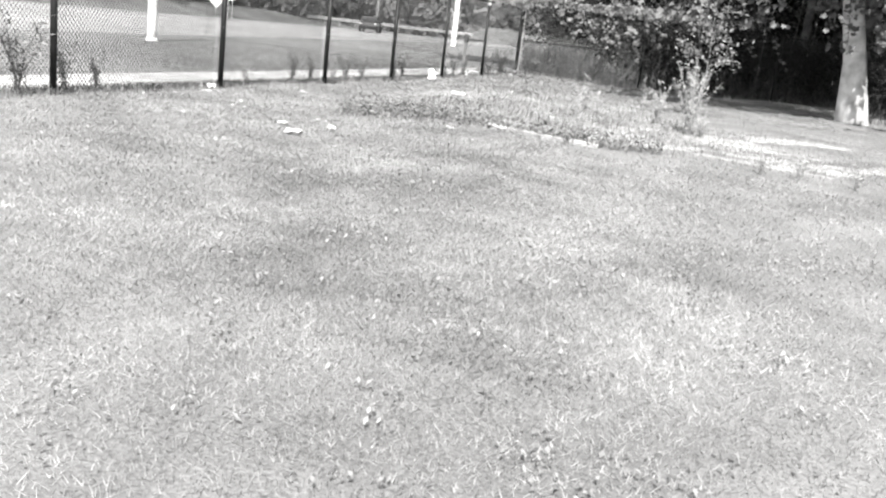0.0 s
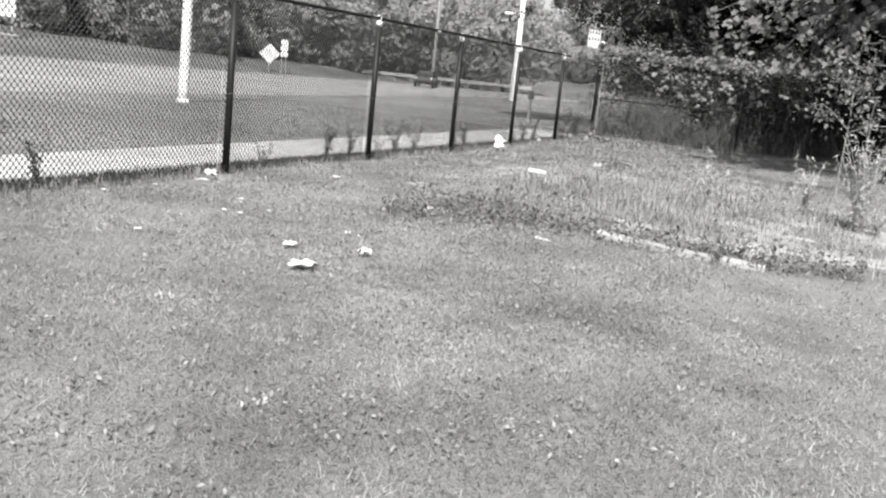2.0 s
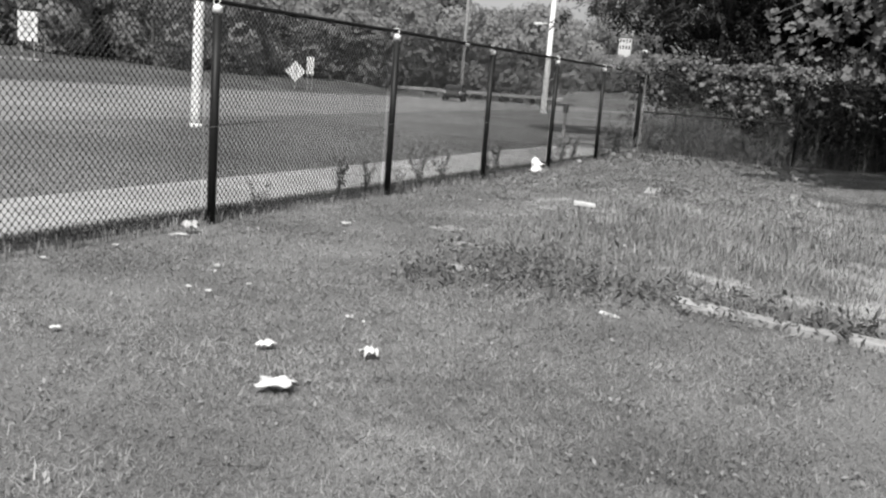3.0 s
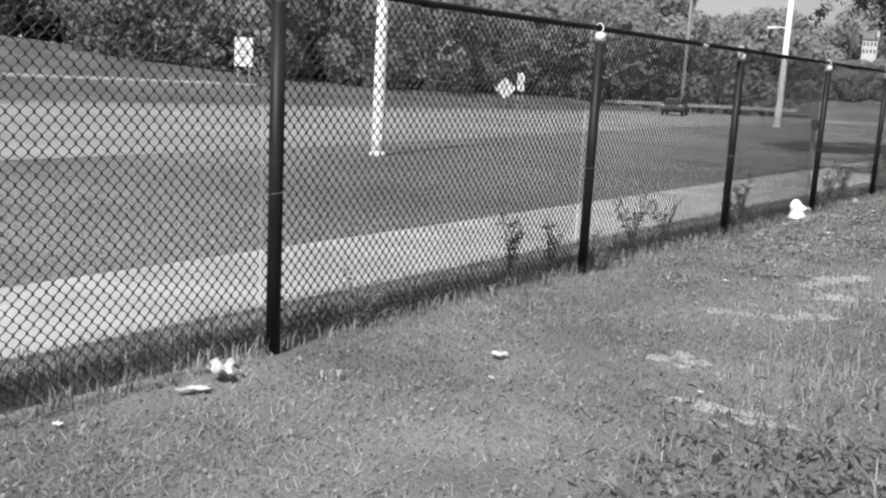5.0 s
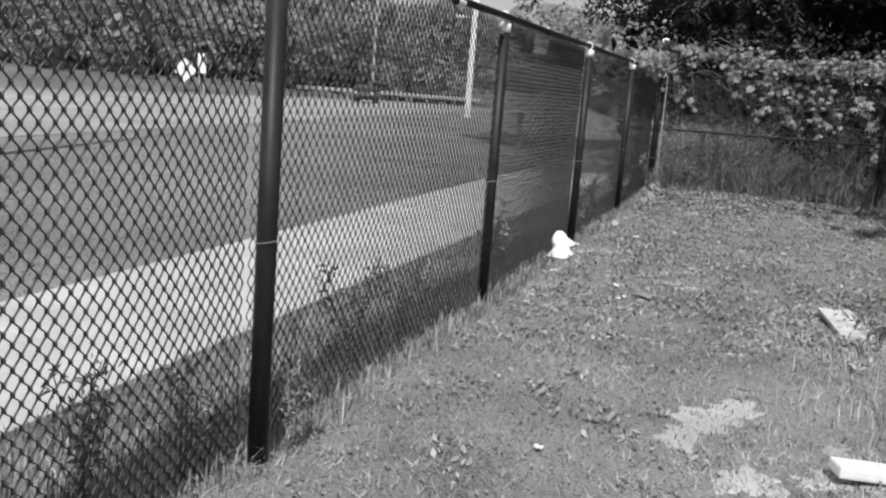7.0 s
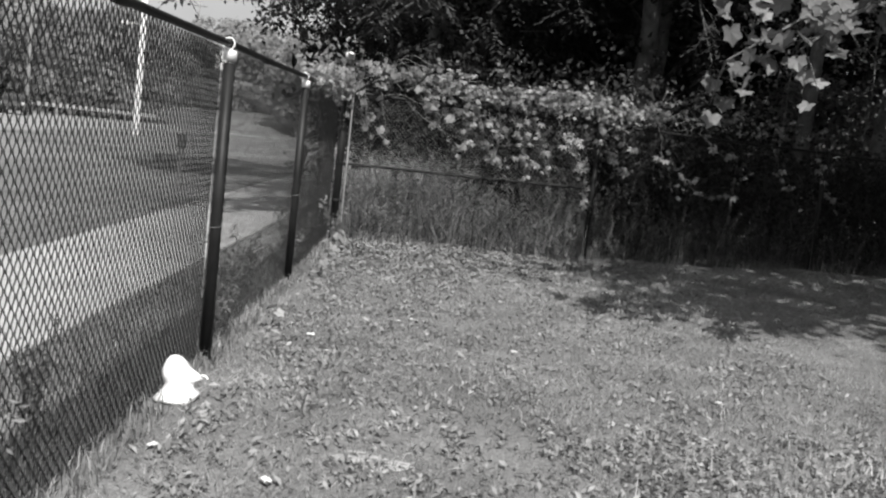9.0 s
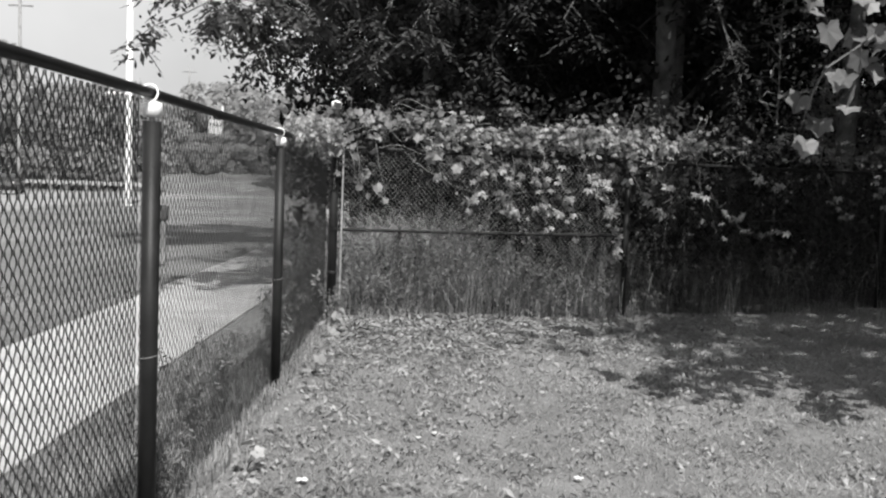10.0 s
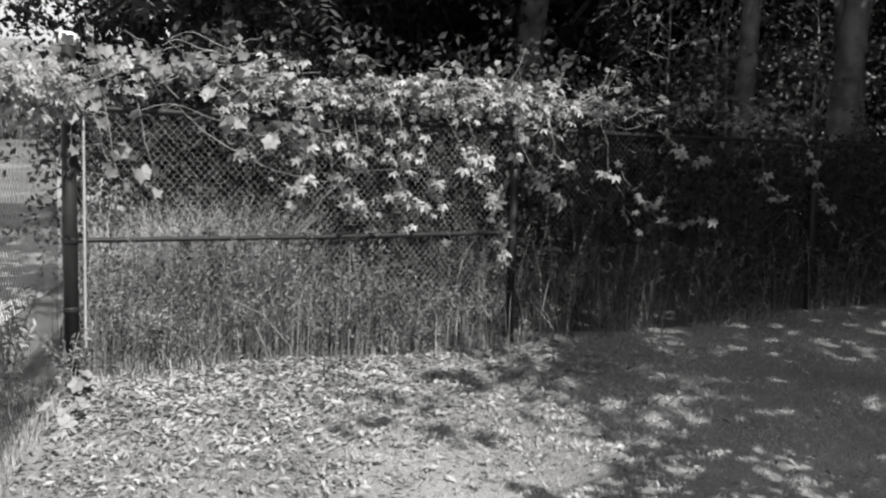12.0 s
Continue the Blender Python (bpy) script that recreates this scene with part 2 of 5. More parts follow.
def leaf_cards(rng, C, size, up=0.4, slim=0.55):
    """Small folded leaves at the centres C, as triangles."""
    n = len(C)
    d = rng.normal(size=(n, 3))
    d[:, 2] -= 0.35
    d /= np.linalg.norm(d, axis=1)[:, None]
    r = rng.normal(size=(n, 3))
    r[:, 2] += up * 2
    s = np.cross(d, r)
    s /= np.linalg.norm(s, axis=1)[:, None] + 1e-9
    nrm = np.cross(s, d)
    L = (size * (0.6 + 0.8 * rng.random(n)))[:, None]
    b, t = C - d * L / 2, C + d * L / 2
    le, ri = C + s * L * slim / 2 + nrm * L * 0.12, C - s * L * slim / 2 + nrm * L * 0.12
    V = np.stack([b, le, t, ri], 1).reshape(-1, 3)
    i = np.arange(n)[:, None] * 4
    F = np.concatenate([i + [[0, 1, 2]], i + [[0, 2, 3]]], 1).reshape(-1, 3)
    return V, F


def leaf_sprays(rng, C, length, leaf, pairs=6):
    """Drooping feathered leaves: leaflets in pairs along a bent stalk, as triangles."""
    n = len(C)
    a = rng.random(n) * 2 * np.pi
    d = np.stack([np.cos(a), np.sin(a), -0.15 - 0.7 * rng.random(n)], 1)
    d /= np.linalg.norm(d, axis=1)[:, None]
    side = np.stack([-np.sin(a), np.cos(a), 0.35 * rng.normal(size=n)], 1)
    L = (length * (0.6 + 0.7 * rng.random(n)))[:, None]
    down = np.array([0, 0, -1.0])
    quads = []
    for i in range(pairs):
        f = 0.2 + 0.8 * i / (pairs - 1)
        p = C + d * L * f + down * L * 0.35 * f * f
        for k in (-1, 1):
            l = leaf * (0.7 + 0.5 * rng.random(n))[:, None] * (1.1 - 0.35 * f)
            way = side * k * 0.8 + d * 0.55 + down * 0.25 + rng.normal(0, 0.15, (n, 3))
            mid = p + way * l * 0.5
            w = d * l * 0.30
            quads.append(np.stack([p, mid + w, p + way * l, mid - w], 1))
    V = np.concatenate(quads).reshape(-1, 3)
    i = np.arange(n * pairs * 2)[:, None] * 4
    return V, np.concatenate([i + [[0, 1, 2]], i + [[0, 2, 3]]], 1).reshape(-1, 3)


# ---- ground ----
VERGE_Z = -0.19


def road_x(y):
    return -23.4 - 0.09 * (y - 15)


def road_half(y):
    return 11.2 - 2.7 * np.clip((np.asarray(y, dtype=float) - 10) / 40, 0, 1)


def ground_z(x, y):
    """Height of the ground: a level lawn, a verge one step lower, a bank beyond the road, a far knoll, a low rise under the wood."""
    x, y = np.asarray(x, dtype=float), np.asarray(y, dtype=float)
    drop = np.clip((-0.12 - x) / 0.95, 0, 1)
    z = VERGE_Z * drop * drop * (3 - 2 * drop)
    bank = np.clip(road_x(y) - road_half(y) - 0.4 - x, 0, 70)
    steep = 0.16 - 0.12 * np.clip((y - 22) / 26, 0, 1)
    z = z + 0.24 * np.clip(bank, 0, 4) + steep * np.clip(bank - 4.3, 0, 16) + 0.045 * np.clip(bank - 20, 0, 48)
    z = z + 0.10 * np.exp(-((x - 3.8) ** 2 / 3.5 + (y - 3.2) ** 2 / 9.0))
    z = z + 0.16 * np.clip((x - 2) / 6, 0, 1) * np.clip((y - 12) / 5, 0, 1)
    z = z + 0.05 * np.clip((y - 13) / 2, 0, 1) * np.clip(1 - (y - 15) / 4, 0, 1) * np.clip((x + 0.7) / 0.7, 0, 1) * np.clip((3 - x) / 1.5, 0, 1)
    z = z + 5.0 * np.exp(-((x + 30) ** 2 + (y - 140) ** 2) / 900.0) * np.clip((y - 105) / 18, 0, 1)
    inner = (x > 0.1) & (y < 18)
    return z + inner * 0.018 * (np.sin(x * 2.1 + 0.7 * y) + np.sin(1.7 * y - x * 0.8))


def axis(lo, hi, step, far):
    near = np.arange(lo, hi + 1e-6, step)
    out, d = [], step
    while sum(out) < far:
        d *= 1.25
        out.append(d)
    steps = np.cumsum(out)
    return np.concatenate([lo - steps[::-1], near, hi + steps])


def build_ground():
    xs = np.unique(np.concatenate([axis(-4, 12, 0.2, 3000), np.arange(-62.0, -4.5, 1.1)]))
    ys = np.unique(np.concatenate([axis(-12, 20, 0.2, 3000), np.arange(-40.0, 90.0, 2.3)]))
    X, Y = np.meshgrid(xs, ys, indexing="ij")
    V = np.stack([X, Y, ground_z(X, Y)], -1).reshape(-1, 3)
    n = len(ys)
    i = (np.arange(len(xs) - 1)[:, None] * n + np.arange(n - 1)[None]).reshape(-1, 1)
    F = np.concatenate([i, i + n, i + n + 1, i + 1], 1)
    me = mesh_arrays("ground", V, F, M["lawn"], True)
    me.materials.append(M["verge"])
    me.materials.append(M["mulch"])
    me.materials.append(M["bank"])
    C = V[F].mean(1)
    idx = np.where(C[:, 0] < 0.0, 1, 0)
    idx = np.where(C[:, 0] < road_x(C[:, 1]) - road_half(C[:, 1]), 3, idx)
    idx = np.where((C[:, 1] > 15.4 + 0.306 * C[:, 0]) & (C[:, 0] > -0.5), 2, idx)
    me.polygons.foreach_set("material_index", idx.astype(np.int32))
    return tagged(new("ground", me), "mown lawn with dry patches and grass verge", "ground", kind="structure")


ground = build_ground()


def strip(name, left, right, ys, lift, mat, label, category):
    V = []
    for y in ys:
        for x in (left(y), right(y)):
            V.append((x, y, lift))
    F = [(2 * i, 2 * i + 1, 2 * i + 3, 2 * i + 2) for i in range(len(ys) - 1)]
    me = mesh_arrays(name, V, F, mat)
    return tagged(new(name, me), label, category, kind="structure")


def path_strip(name, centre, half_a, half_b, lift, mat, label, category):
    """A band that follows a centre line, from half_a to half_b beside it."""
    P = np.array(centre, dtype=float)
    T = np.gradient(P, axis=0)
    T /= np.linalg.norm(T, axis=1)[:, None]
    N = np.stack([-T[:, 1], T[:, 0]], 1)
    A, B = P + N * np.broadcast_to(half_a, len(P))[:, None], P + N * np.broadcast_to(half_b, len(P))[:, None]
    up = np.broadcast_to(lift, len(P))
    V = np.stack([np.c_[A, up], np.c_[B, up]], 1).reshape(-1, 3)
    F = [(2 * i, 2 * i + 1, 2 * i + 3, 2 * i + 2) for i in range(len(P) - 1)]
    return tagged(new(name, mesh_arrays(name, V, F, mat)), label, category, kind="structure")


ROAD = [(road_x(y), y) for y in range(-60, 61, 6)]
for i in range(26):
    a = radians(95.1 - 3.6 * i)
    ROAD.append((ROAD[-1][0] + 3.6 * math.cos(a), ROAD[-1][1] + 3.6 * math.sin(a)))
ROAD_HALF = np.array([float(road_half(q[1])) for q in ROAD])
road = path_strip("road", ROAD, -ROAD_HALF, ROAD_HALF, VERGE_Z + 0.014, M["asphalt"], "wide light grey asphalt road with pale lane lines", "road")
path_strip("road_shoulder", ROAD, ROAD_HALF - 2.9, ROAD_HALF - 0.2, VERGE_Z + 0.019, M["shoulder"], "darker worn asphalt shoulder at the far edge", "road shoulder")
for off in (ROAD_HALF - 3.1, ROAD_HALF * 0.12):
    path_strip("road_line", ROAD, off - 0.07, off + 0.07, VERGE_Z + 0.024, M["paint_line"], "faded white lane line painted on asphalt", "road marking")
far_edge = ROAD[5:16]


def build_far_kerb():
    """A low pale kerb along the bank: an upright face and a narrow top."""
    V, F = [], []
    for k, (_, y) in enumerate(far_edge):
        x = road_x(y) - float(road_half(y)) - 4.35
        z = float(ground_z(x, y))
        V += [(x, y, z - 0.05), (x, y, z + 0.13), (x - 0.2, y, z + 0.14), (x - 0.2, y, z - 0.02)]
        if k:
            n = 4 * k
            F += [(n - 4 + j, n + j, n + j + 1, n - 3 + j) for j in range(3)]
    me = mesh_arrays("far_kerb", V, F, M["concrete"])
    return tagged(new("far_kerb", me), "thin white kerb along the grass bank across the road", "kerb", kind="structure")


build_far_kerb()


# ---- sidewalk ----
def walk_near(y):
    return -1.2 - 0.004 * y


def walk_far(y):
    return -2.74 - 0.018 * y


def build_sidewalk():
    base = strip("sidewalk", lambda y: walk_far(y) + 0.02, lambda y: walk_near(y) - 0.02, list(range(-14, 45, 2)), VERGE_Z + 0.012, M["mulch"], "pale concrete sidewalk in slabs beside the fence", "sidewalk")
    y, step = -13.9, 1.52
    while y < 43:
        bm = bmesh.new()
        top = VERGE_Z + 0.035 + random.uniform(-0.003, 0.003)
        c = [(walk_far(y), y), (walk_near(y), y), (walk_near(y + step), y + step - 0.012), (walk_far(y + step), y + step - 0.012)]
        lo = [bm.verts.new((px, py, VERGE_Z)) for px, py in c]
        mid = [bm.verts.new((px, py, top - 0.008)) for px, py in c]
        cx, cy = sum(p[0] for p in c) / 4, sum(p[1] for p in c) / 4
        hi = [bm.verts.new((cx + (px - cx) * 0.985, cy + (py - cy) * 0.987, top)) for px, py in c]
        for a, b in ((lo, mid), (mid, hi)):
            for i in range(4):
                bm.faces.new((a[i], a[(i + 1) % 4], b[(i + 1) % 4], b[i]))
        bm.faces.new(hi)
        part("slab", bm, M["concrete"], base)
        y += step


build_sidewalk()


# ---- chain link fences ----
CELL_W, CELL_H, WIRE = 0.0285, 0.0318, 0.0027


def link_mesh(length, z0, z1, fine=True, wire=WIRE, mat="wire"):
    """Woven diamond mesh along x from 0 to length: zigzag wires hooked into one another."""
    wires, levels = int(length / CELL_W), int((z1 - z0) / CELL_H)
    k = np.arange(levels + 1)
    if fine:
        k = np.repeat(k, 2)
    rise = (np.tile([-0.20, 0.20], levels + 1) if fine else np.zeros(levels + 1))[None]
    i, k = np.arange(wires)[:, None], k[None]
    right = ((k + i) % 2).astype(float)
    P = np.stack([(i + right) * CELL_W + 0.0 * k, (right - 0.5) * wire * 2.2, z0 + (k + rise) * CELL_H + 0.0 * i], -1)
    rows = P.shape[1]
    a = np.arange(3) * 2 * np.pi / 3
    ring = np.stack([np.cos(a), np.sin(a), 0 * a], -1) * wire * 1.15
    V = (P[:, :, None] + ring[None, None]).reshape(-1, 3)
    b = (np.arange(wires)[:, None] * rows + np.arange(rows - 1)[None]).reshape(-1, 1) * 3
    F = np.concatenate([b + [[j, (j + 1) % 3, 3 + (j + 1) % 3, 3 + j]] for j in range(3)], 0)
    return mesh_arrays("link_mesh", V, F, M[mat])


POST_X = {-0.02: 0.05, 3.14: 0.026, 6.16: -0.03, 12.15: -0.012}


def line_post(parent, x, y, top, radius=0.037):
    p = part("post", lathe([(radius, 0), (radius, top - 0.03)], 18), M["black_metal"], parent)
    p.location = (x, y, -0.03)
    bm = lathe([(radius + 0.003, -0.042), (radius + 0.004, 0.004), (radius, 0.014), (radius * 0.5, 0.020), (0.004, 0.021)], 16)
    cap = part("cap", bm, M["cap"], p, "bare aluminium post cap")
    cap.location = (0, 0, top + 0.03)
    for z in (0.86,):
        tie = Heap()
        a = np.linspace(-2.4, 2.4, 9)
        tie.tube(np.stack([(radius + 0.003) * np.cos(a), (radius + 0.003) * np.sin(a), z + 0.006 * a], 1), 0.0022, 4)
        part("wire_tie", tie.mesh("wire_tie", M["sunlit_grey_wire"], True), None, p, "thin grey wire tie")
    h = Heap()
    a = np.linspace(0, 2 * np.pi, 15)
    h.tube(np.stack([np.zeros(15), 0.034 * np.cos(a), 0.055 + 0.034 * np.sin(a)], 1), 0.0045, 6)
    eye = part("loop", h.mesh("loop", M["cap"], True), None, p, "aluminium loop that holds the top rail")
    eye.location = (-0.012, 0, top + 0.03)
    eye.rotation_euler = (0, 0, radians(90))
    return p


POST_Y = [-9.2, -6.15, -3.09, -0.02, 3.14, 6.16, 9.06, 12.15, 15.33]


def cap_z(y):
    return 1.79 + 0.0066 * max(y, 0)


def build_side_fence():
    f = thing("chain_link_fence", "black chain-link fence with bare aluminium post caps along a sidewalk", "fence")
    for y in POST_Y[:-1]:
        line_post(f, POST_X.get(y, 0.0), y, cap_z(y))
    for a, b in zip(POST_Y, POST_Y[1:]):
        za, zb = cap_z(a) + 0.055, cap_z(b) + 0.055
        h = Heap()
        h.tube([(-0.012, a + 0.005, za), (-0.012, (a + b) / 2, (za + zb) / 2 - 0.004), (-0.012, b - 0.005, zb)], 0.021, 10)
        part("top_rail", h.mesh("top_rail", M["black_metal"], True), None, f)
        me = link_mesh(b - a, 0.03, (za + zb) / 2, -4 < a < 9, 0.0036 if -4 < a < 3 else 0.0027 if a < 6 else 0.0030 if a < 9 else 0.0016)
        p = part("link_mesh", me, None, f)
        p.matrix_basis = pose(-0.045, a, 0, 0, 0, 90)
        sleeve = Heap()
        m = 5.15 if 3 < a < 4 else a + (b - a) * 0.38
        sleeve.tube([(-0.012, m - 0.06, za), (-0.012, m + 0.06, za)], 0.0245, 10)
        part("rail_sleeve", sleeve.mesh("rail_sleeve", M["cap" if 3 < a < 4 else "black_metal"], True), None, f)
    return f


build_side_fence()

BACK_O, BACK_D = Vector((0.0, 15.33)), Vector((0.956, 0.293))
BACK_YAW = math.degrees(math.atan2(BACK_D.y, BACK_D.x))


def back(s, off=0.0, z=0.0):
    """A place by the back fence: s along it, off towards the lawn."""
    return Vector((BACK_O.x + BACK_D.x * s + BACK_D.y * off, BACK_O.y + BACK_D.y * s - BACK_D.x * off, z))


def build_back_fence():
    f = thing("chain_link_fence", "black chain-link fence with a mid rail, overgrown with vines", "fence")
    p = part("corner_post", lathe([(0.05, 0), (0.05, 2.42)], 20), M["black_metal"], f)
    p.location = (0.03, 15.33, -0.03)
    part("cap", lathe([(0.054, 2.40), (0.057, 2.455), (0.052, 2.475), (0.03, 2.488), (0.004, 2.492)], 18), M["cap"], p, "bare aluminium dome cap")
    for z in (0.55, 1.03, 1.62):
        part("band", lathe([(0.054, z + 0.03), (0.056, z + 0.04), (0.056, z + 0.06), (0.054, z + 0.07)], 18), M["black_metal"], p)
    for s in (3.66, 7.54, 11.4):
        q = back(s)
        post = part("post", lathe([(0.037, 0), (0.037, 2.0)], 16), M["black_metal"], f)
        post.location = (q.x, q.y, 0.0)
    stops = [0.05, 3.66, 7.54, 11.4]
    for a, b in zip(stops, stops[1:]):
        for z, r, name in ((1.96, 0.021, "top_rail"), (1.05, 0.019, "mid_rail")):
            if z < 1.5 and a > 1:
                continue
            h = Heap()
            h.tube([back(a, 0, z), back((a + b) / 2, 0, z - 0.008), back(b, 0, z)], r, 10)
            part(name, h.mesh(name, M["black_metal"], True), None, f)
        # the panel in the sun gets wire coloured as if lit, the rest plain wire
        me = link_mesh(b - a - 0.08, 0.1, 1.96, a < 1, 0.0021, "sunlit_grey_wire" if a < 1 else "wire")
        o = part("link_mesh", me, None, f)
        q = back(a + 0.06, -0.04)
        o.matrix_basis = pose(q.x, q.y, 0, 0, 0, BACK_YAW)
    h = Heap()
    h.tube([back(0.12, 0.03, 0.3), back(0.12, 0.03, 1.95)], 0.010, 6)
    part("tension_bar", h.mesh("tension_bar", M["galv"], True), None, f, "pale galvanised tension bar")
    return f


build_back_fence()


# ---- trees ----
def limbs(rng, base, height, spread, crown_base, count, trunk_r, heap, tips, lean=(0, 0)):
    """Trunk with limbs that fork once; gathers the points that carry leaves."""
    n = 7
    t = np.linspace(0, 1, n)
    sway = np.cumsum(rng.normal(0, 0.09, (n, 2)), 0) * height / 10
    trunk = np.stack([base[0] + sway[:, 0] - sway[0, 0], base[1] + sway[:, 1] - sway[0, 1], base[2] - 0.1 + t * height * 0.9], 1)
    trunk[:, :2] += np.array(lean)[None] * (t ** 1.3)[:, None]
    flare = trunk_r * (1 - 0.8 * t)
    flare[0] *= 1.35
    heap.tube(trunk, flare, 9)
    for i in range(count):
        f = crown_base / height + (0.95 - crown_base / height) * (i + rng.random()) / count
        k = min(int(f * (n - 1)), n - 2)
        p0 = trunk[k] + (trunk[k + 1] - trunk[k]) * (f * (n - 1) - k)
        a = i * 2.4 + rng.random()
        reach = spread * (0.65 + 0.45 * rng.random()) * (1.1 - 0.55 * max(0, (f - 0.45) / 0.55))
        rise = reach * (0.15 + 0.5 * rng.random())
        p1 = p0 + np.array([math.cos(a) * reach * 0.5, math.sin(a) * reach * 0.5, rise * 0.7])
        p2 = p0 + np.array([math.cos(a + 0.25) * reach, math.sin(a + 0.25) * reach, rise * 0.8])
        r0 = trunk_r * 0.32 * (1.1 - f)
        heap.tube([p0, p1, p2], [r0 + 0.012, r0 * 0.6 + 0.008, 0.008], 5)
        tips += [(p0 + p1) / 2, p1, (p1 + p2) / 2, p2]
        for _ in range(3):
            q = p1 + rng.normal(0, 1, 3) * reach * 0.28
            heap.tube([p1, (p1 + q) / 2 + [0, 0, 0.1], q], [r0 * 0.4 + 0.006, 0.008, 0.004], 4)
            tips.append(q)


def tree(name, label, seed, x, y, height, spread, crown_base, leaves, leaf_size, trunk_r=0.2, bark="bark", leaf="leaf", clump=0.55, slim=0.55, lean=(0, 0), limb_count=0, droop=0.0, feathered=False, up=0.4):
    rng = np.random.default_rng(seed)
    ob = thing(name, label, "tree", at=pose(x, y, float(ground_z(x, y))))
    h, tips = Heap(), []
    limbs(rng, (0, 0, 0), height, spread, crown_base, limb_count or max(8, int(spread * 4)), trunk_r, h, tips, lean)
    part("trunk", h.mesh("trunk", M[bark], True), None, ob)
    tips = np.array(tips)
    twigs = np.repeat(tips, 4, axis=0) + rng.normal(0, clump, (len(tips) * 4, 3)) * [1, 1, 0.8]
    C = twigs[rng.integers(0, len(twigs), leaves)] + rng.normal(0, clump * 0.42, (leaves, 3)) * [1, 1, 0.8]
    C[:, 2] -= droop * rng.random(len(C)) ** 2
    C = C[C[:, 2] > crown_base * 0.55]
    cards = leaf_sprays(rng, C, leaf_size * 4, leaf_size) if feathered else leaf_cards(rng, C, leaf_size, up, slim)
    part("crown", mesh_arrays("crown", *cards, M[leaf]), None, ob)
    return ob


WOOD = "leafy tree in the wood behind the fence, leaves darkened for shade"
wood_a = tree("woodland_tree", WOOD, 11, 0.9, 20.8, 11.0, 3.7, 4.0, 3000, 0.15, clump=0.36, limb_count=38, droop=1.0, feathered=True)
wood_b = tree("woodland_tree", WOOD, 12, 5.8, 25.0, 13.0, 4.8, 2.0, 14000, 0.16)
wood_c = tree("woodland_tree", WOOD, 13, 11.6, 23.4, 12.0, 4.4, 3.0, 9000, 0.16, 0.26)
# its crown hangs out of view, added to keep the wood's face dark
over_tree = tree("woodland_tree", "tall tree with an unseen crown added over the back fence for shade", 15, 4.9, 21.4, 12.5, 5.0, 5.4, 13500, 0.25, 0.24, clump=0.55, lean=(-0.4, -3.6), limb_count=34)
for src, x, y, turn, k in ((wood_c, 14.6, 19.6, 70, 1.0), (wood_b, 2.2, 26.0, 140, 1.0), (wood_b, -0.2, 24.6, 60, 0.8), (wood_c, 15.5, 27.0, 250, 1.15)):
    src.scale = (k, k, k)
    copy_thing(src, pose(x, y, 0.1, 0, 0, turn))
    src.scale = (1, 1, 1)



def add_boughs(ob, root, ends, seed, mat="leaf", leaves=15):
    """Long low boughs with hanging feathered leaves; places are in the world."""
    g = np.random.default_rng(seed)
    base, root = np.array(ob.location), np.array(root)
    for end in ends:
        f = np.linspace(0, 1, 7)[:, None]
        P = root + (np.array(end) - root) * f + [0, 0, 1.0] * (1.3 * f * (1 - f)) + g.normal(0, 0.06, (7, 3)) * f - base
        h, C = Heap(), []
        h.tube(P, np.linspace(0.05, 0.008, 7), 6)
        for k in range(10):
            q = 0.45 + 0.55 * k / 9
            p = np.array([np.interp(q, f[:, 0], P[:, j]) for j in range(3)])
            e = p + [g.normal(0, 0.3), g.normal(0, 0.3), -0.12 - 0.5 * g.random()]
            h.tube([p, (p + e) / 2 + [0, 0, 0.06], e], [0.009, 0.006, 0.003], 4)
            C += [p + (e - p) * (0.25 + 0.75 * g.random()) + g.normal(0, 0.06, 3) for _ in range(leaves)]
        b = part("bough", h.mesh("bough", M["bark"], True), None, ob)
        tagged(part("leaves", mesh_arrays("leaves", *leaf_sprays(g, np.array(C), 0.30, 0.15, 4), M[mat]), None, b), kind="stuff")


add_boughs(wood_a, (0.9, 20.8, 5.6), ((-2.6, 16.9, 4.25), (-2.0, 16.7, 3.55), (-1.35, 16.9, 3.6), (-1.7, 17.5, 4.5), (-0.75, 17.3, 3.9), (-0.6, 18.6, 4.3), (-0.4, 19.0, 3.6), (0.2, 18.0, 3.4), (1.0, 18.2, 3.9), (0.0, 19.4, 4.6)), 71, "bough_leaf", 12)
add_boughs(over_tree, (4.6, 19.6, 6.4), ((1.9, 18.4, 3.5), (2.9, 18.2, 4.0), (5.6, 18.9, 3.3)), 72, "leaf", 9)
deep_wood = tree("woodland_tree", "dense tree deep in the wood, leaves darkened for shade", 17, 4.0, 29.0, 13.0, 5.2, 0.5, 4600, 0.42, 0.22, clump=0.9)
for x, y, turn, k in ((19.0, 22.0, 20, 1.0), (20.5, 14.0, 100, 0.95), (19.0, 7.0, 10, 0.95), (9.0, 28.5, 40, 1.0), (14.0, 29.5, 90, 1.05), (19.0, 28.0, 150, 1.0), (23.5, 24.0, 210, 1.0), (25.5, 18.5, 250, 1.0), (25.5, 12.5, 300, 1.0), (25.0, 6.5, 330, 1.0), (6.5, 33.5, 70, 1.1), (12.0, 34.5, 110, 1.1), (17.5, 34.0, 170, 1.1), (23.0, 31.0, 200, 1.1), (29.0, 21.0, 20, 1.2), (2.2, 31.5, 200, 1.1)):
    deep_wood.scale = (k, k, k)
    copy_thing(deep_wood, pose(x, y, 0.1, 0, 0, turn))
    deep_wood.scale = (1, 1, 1)
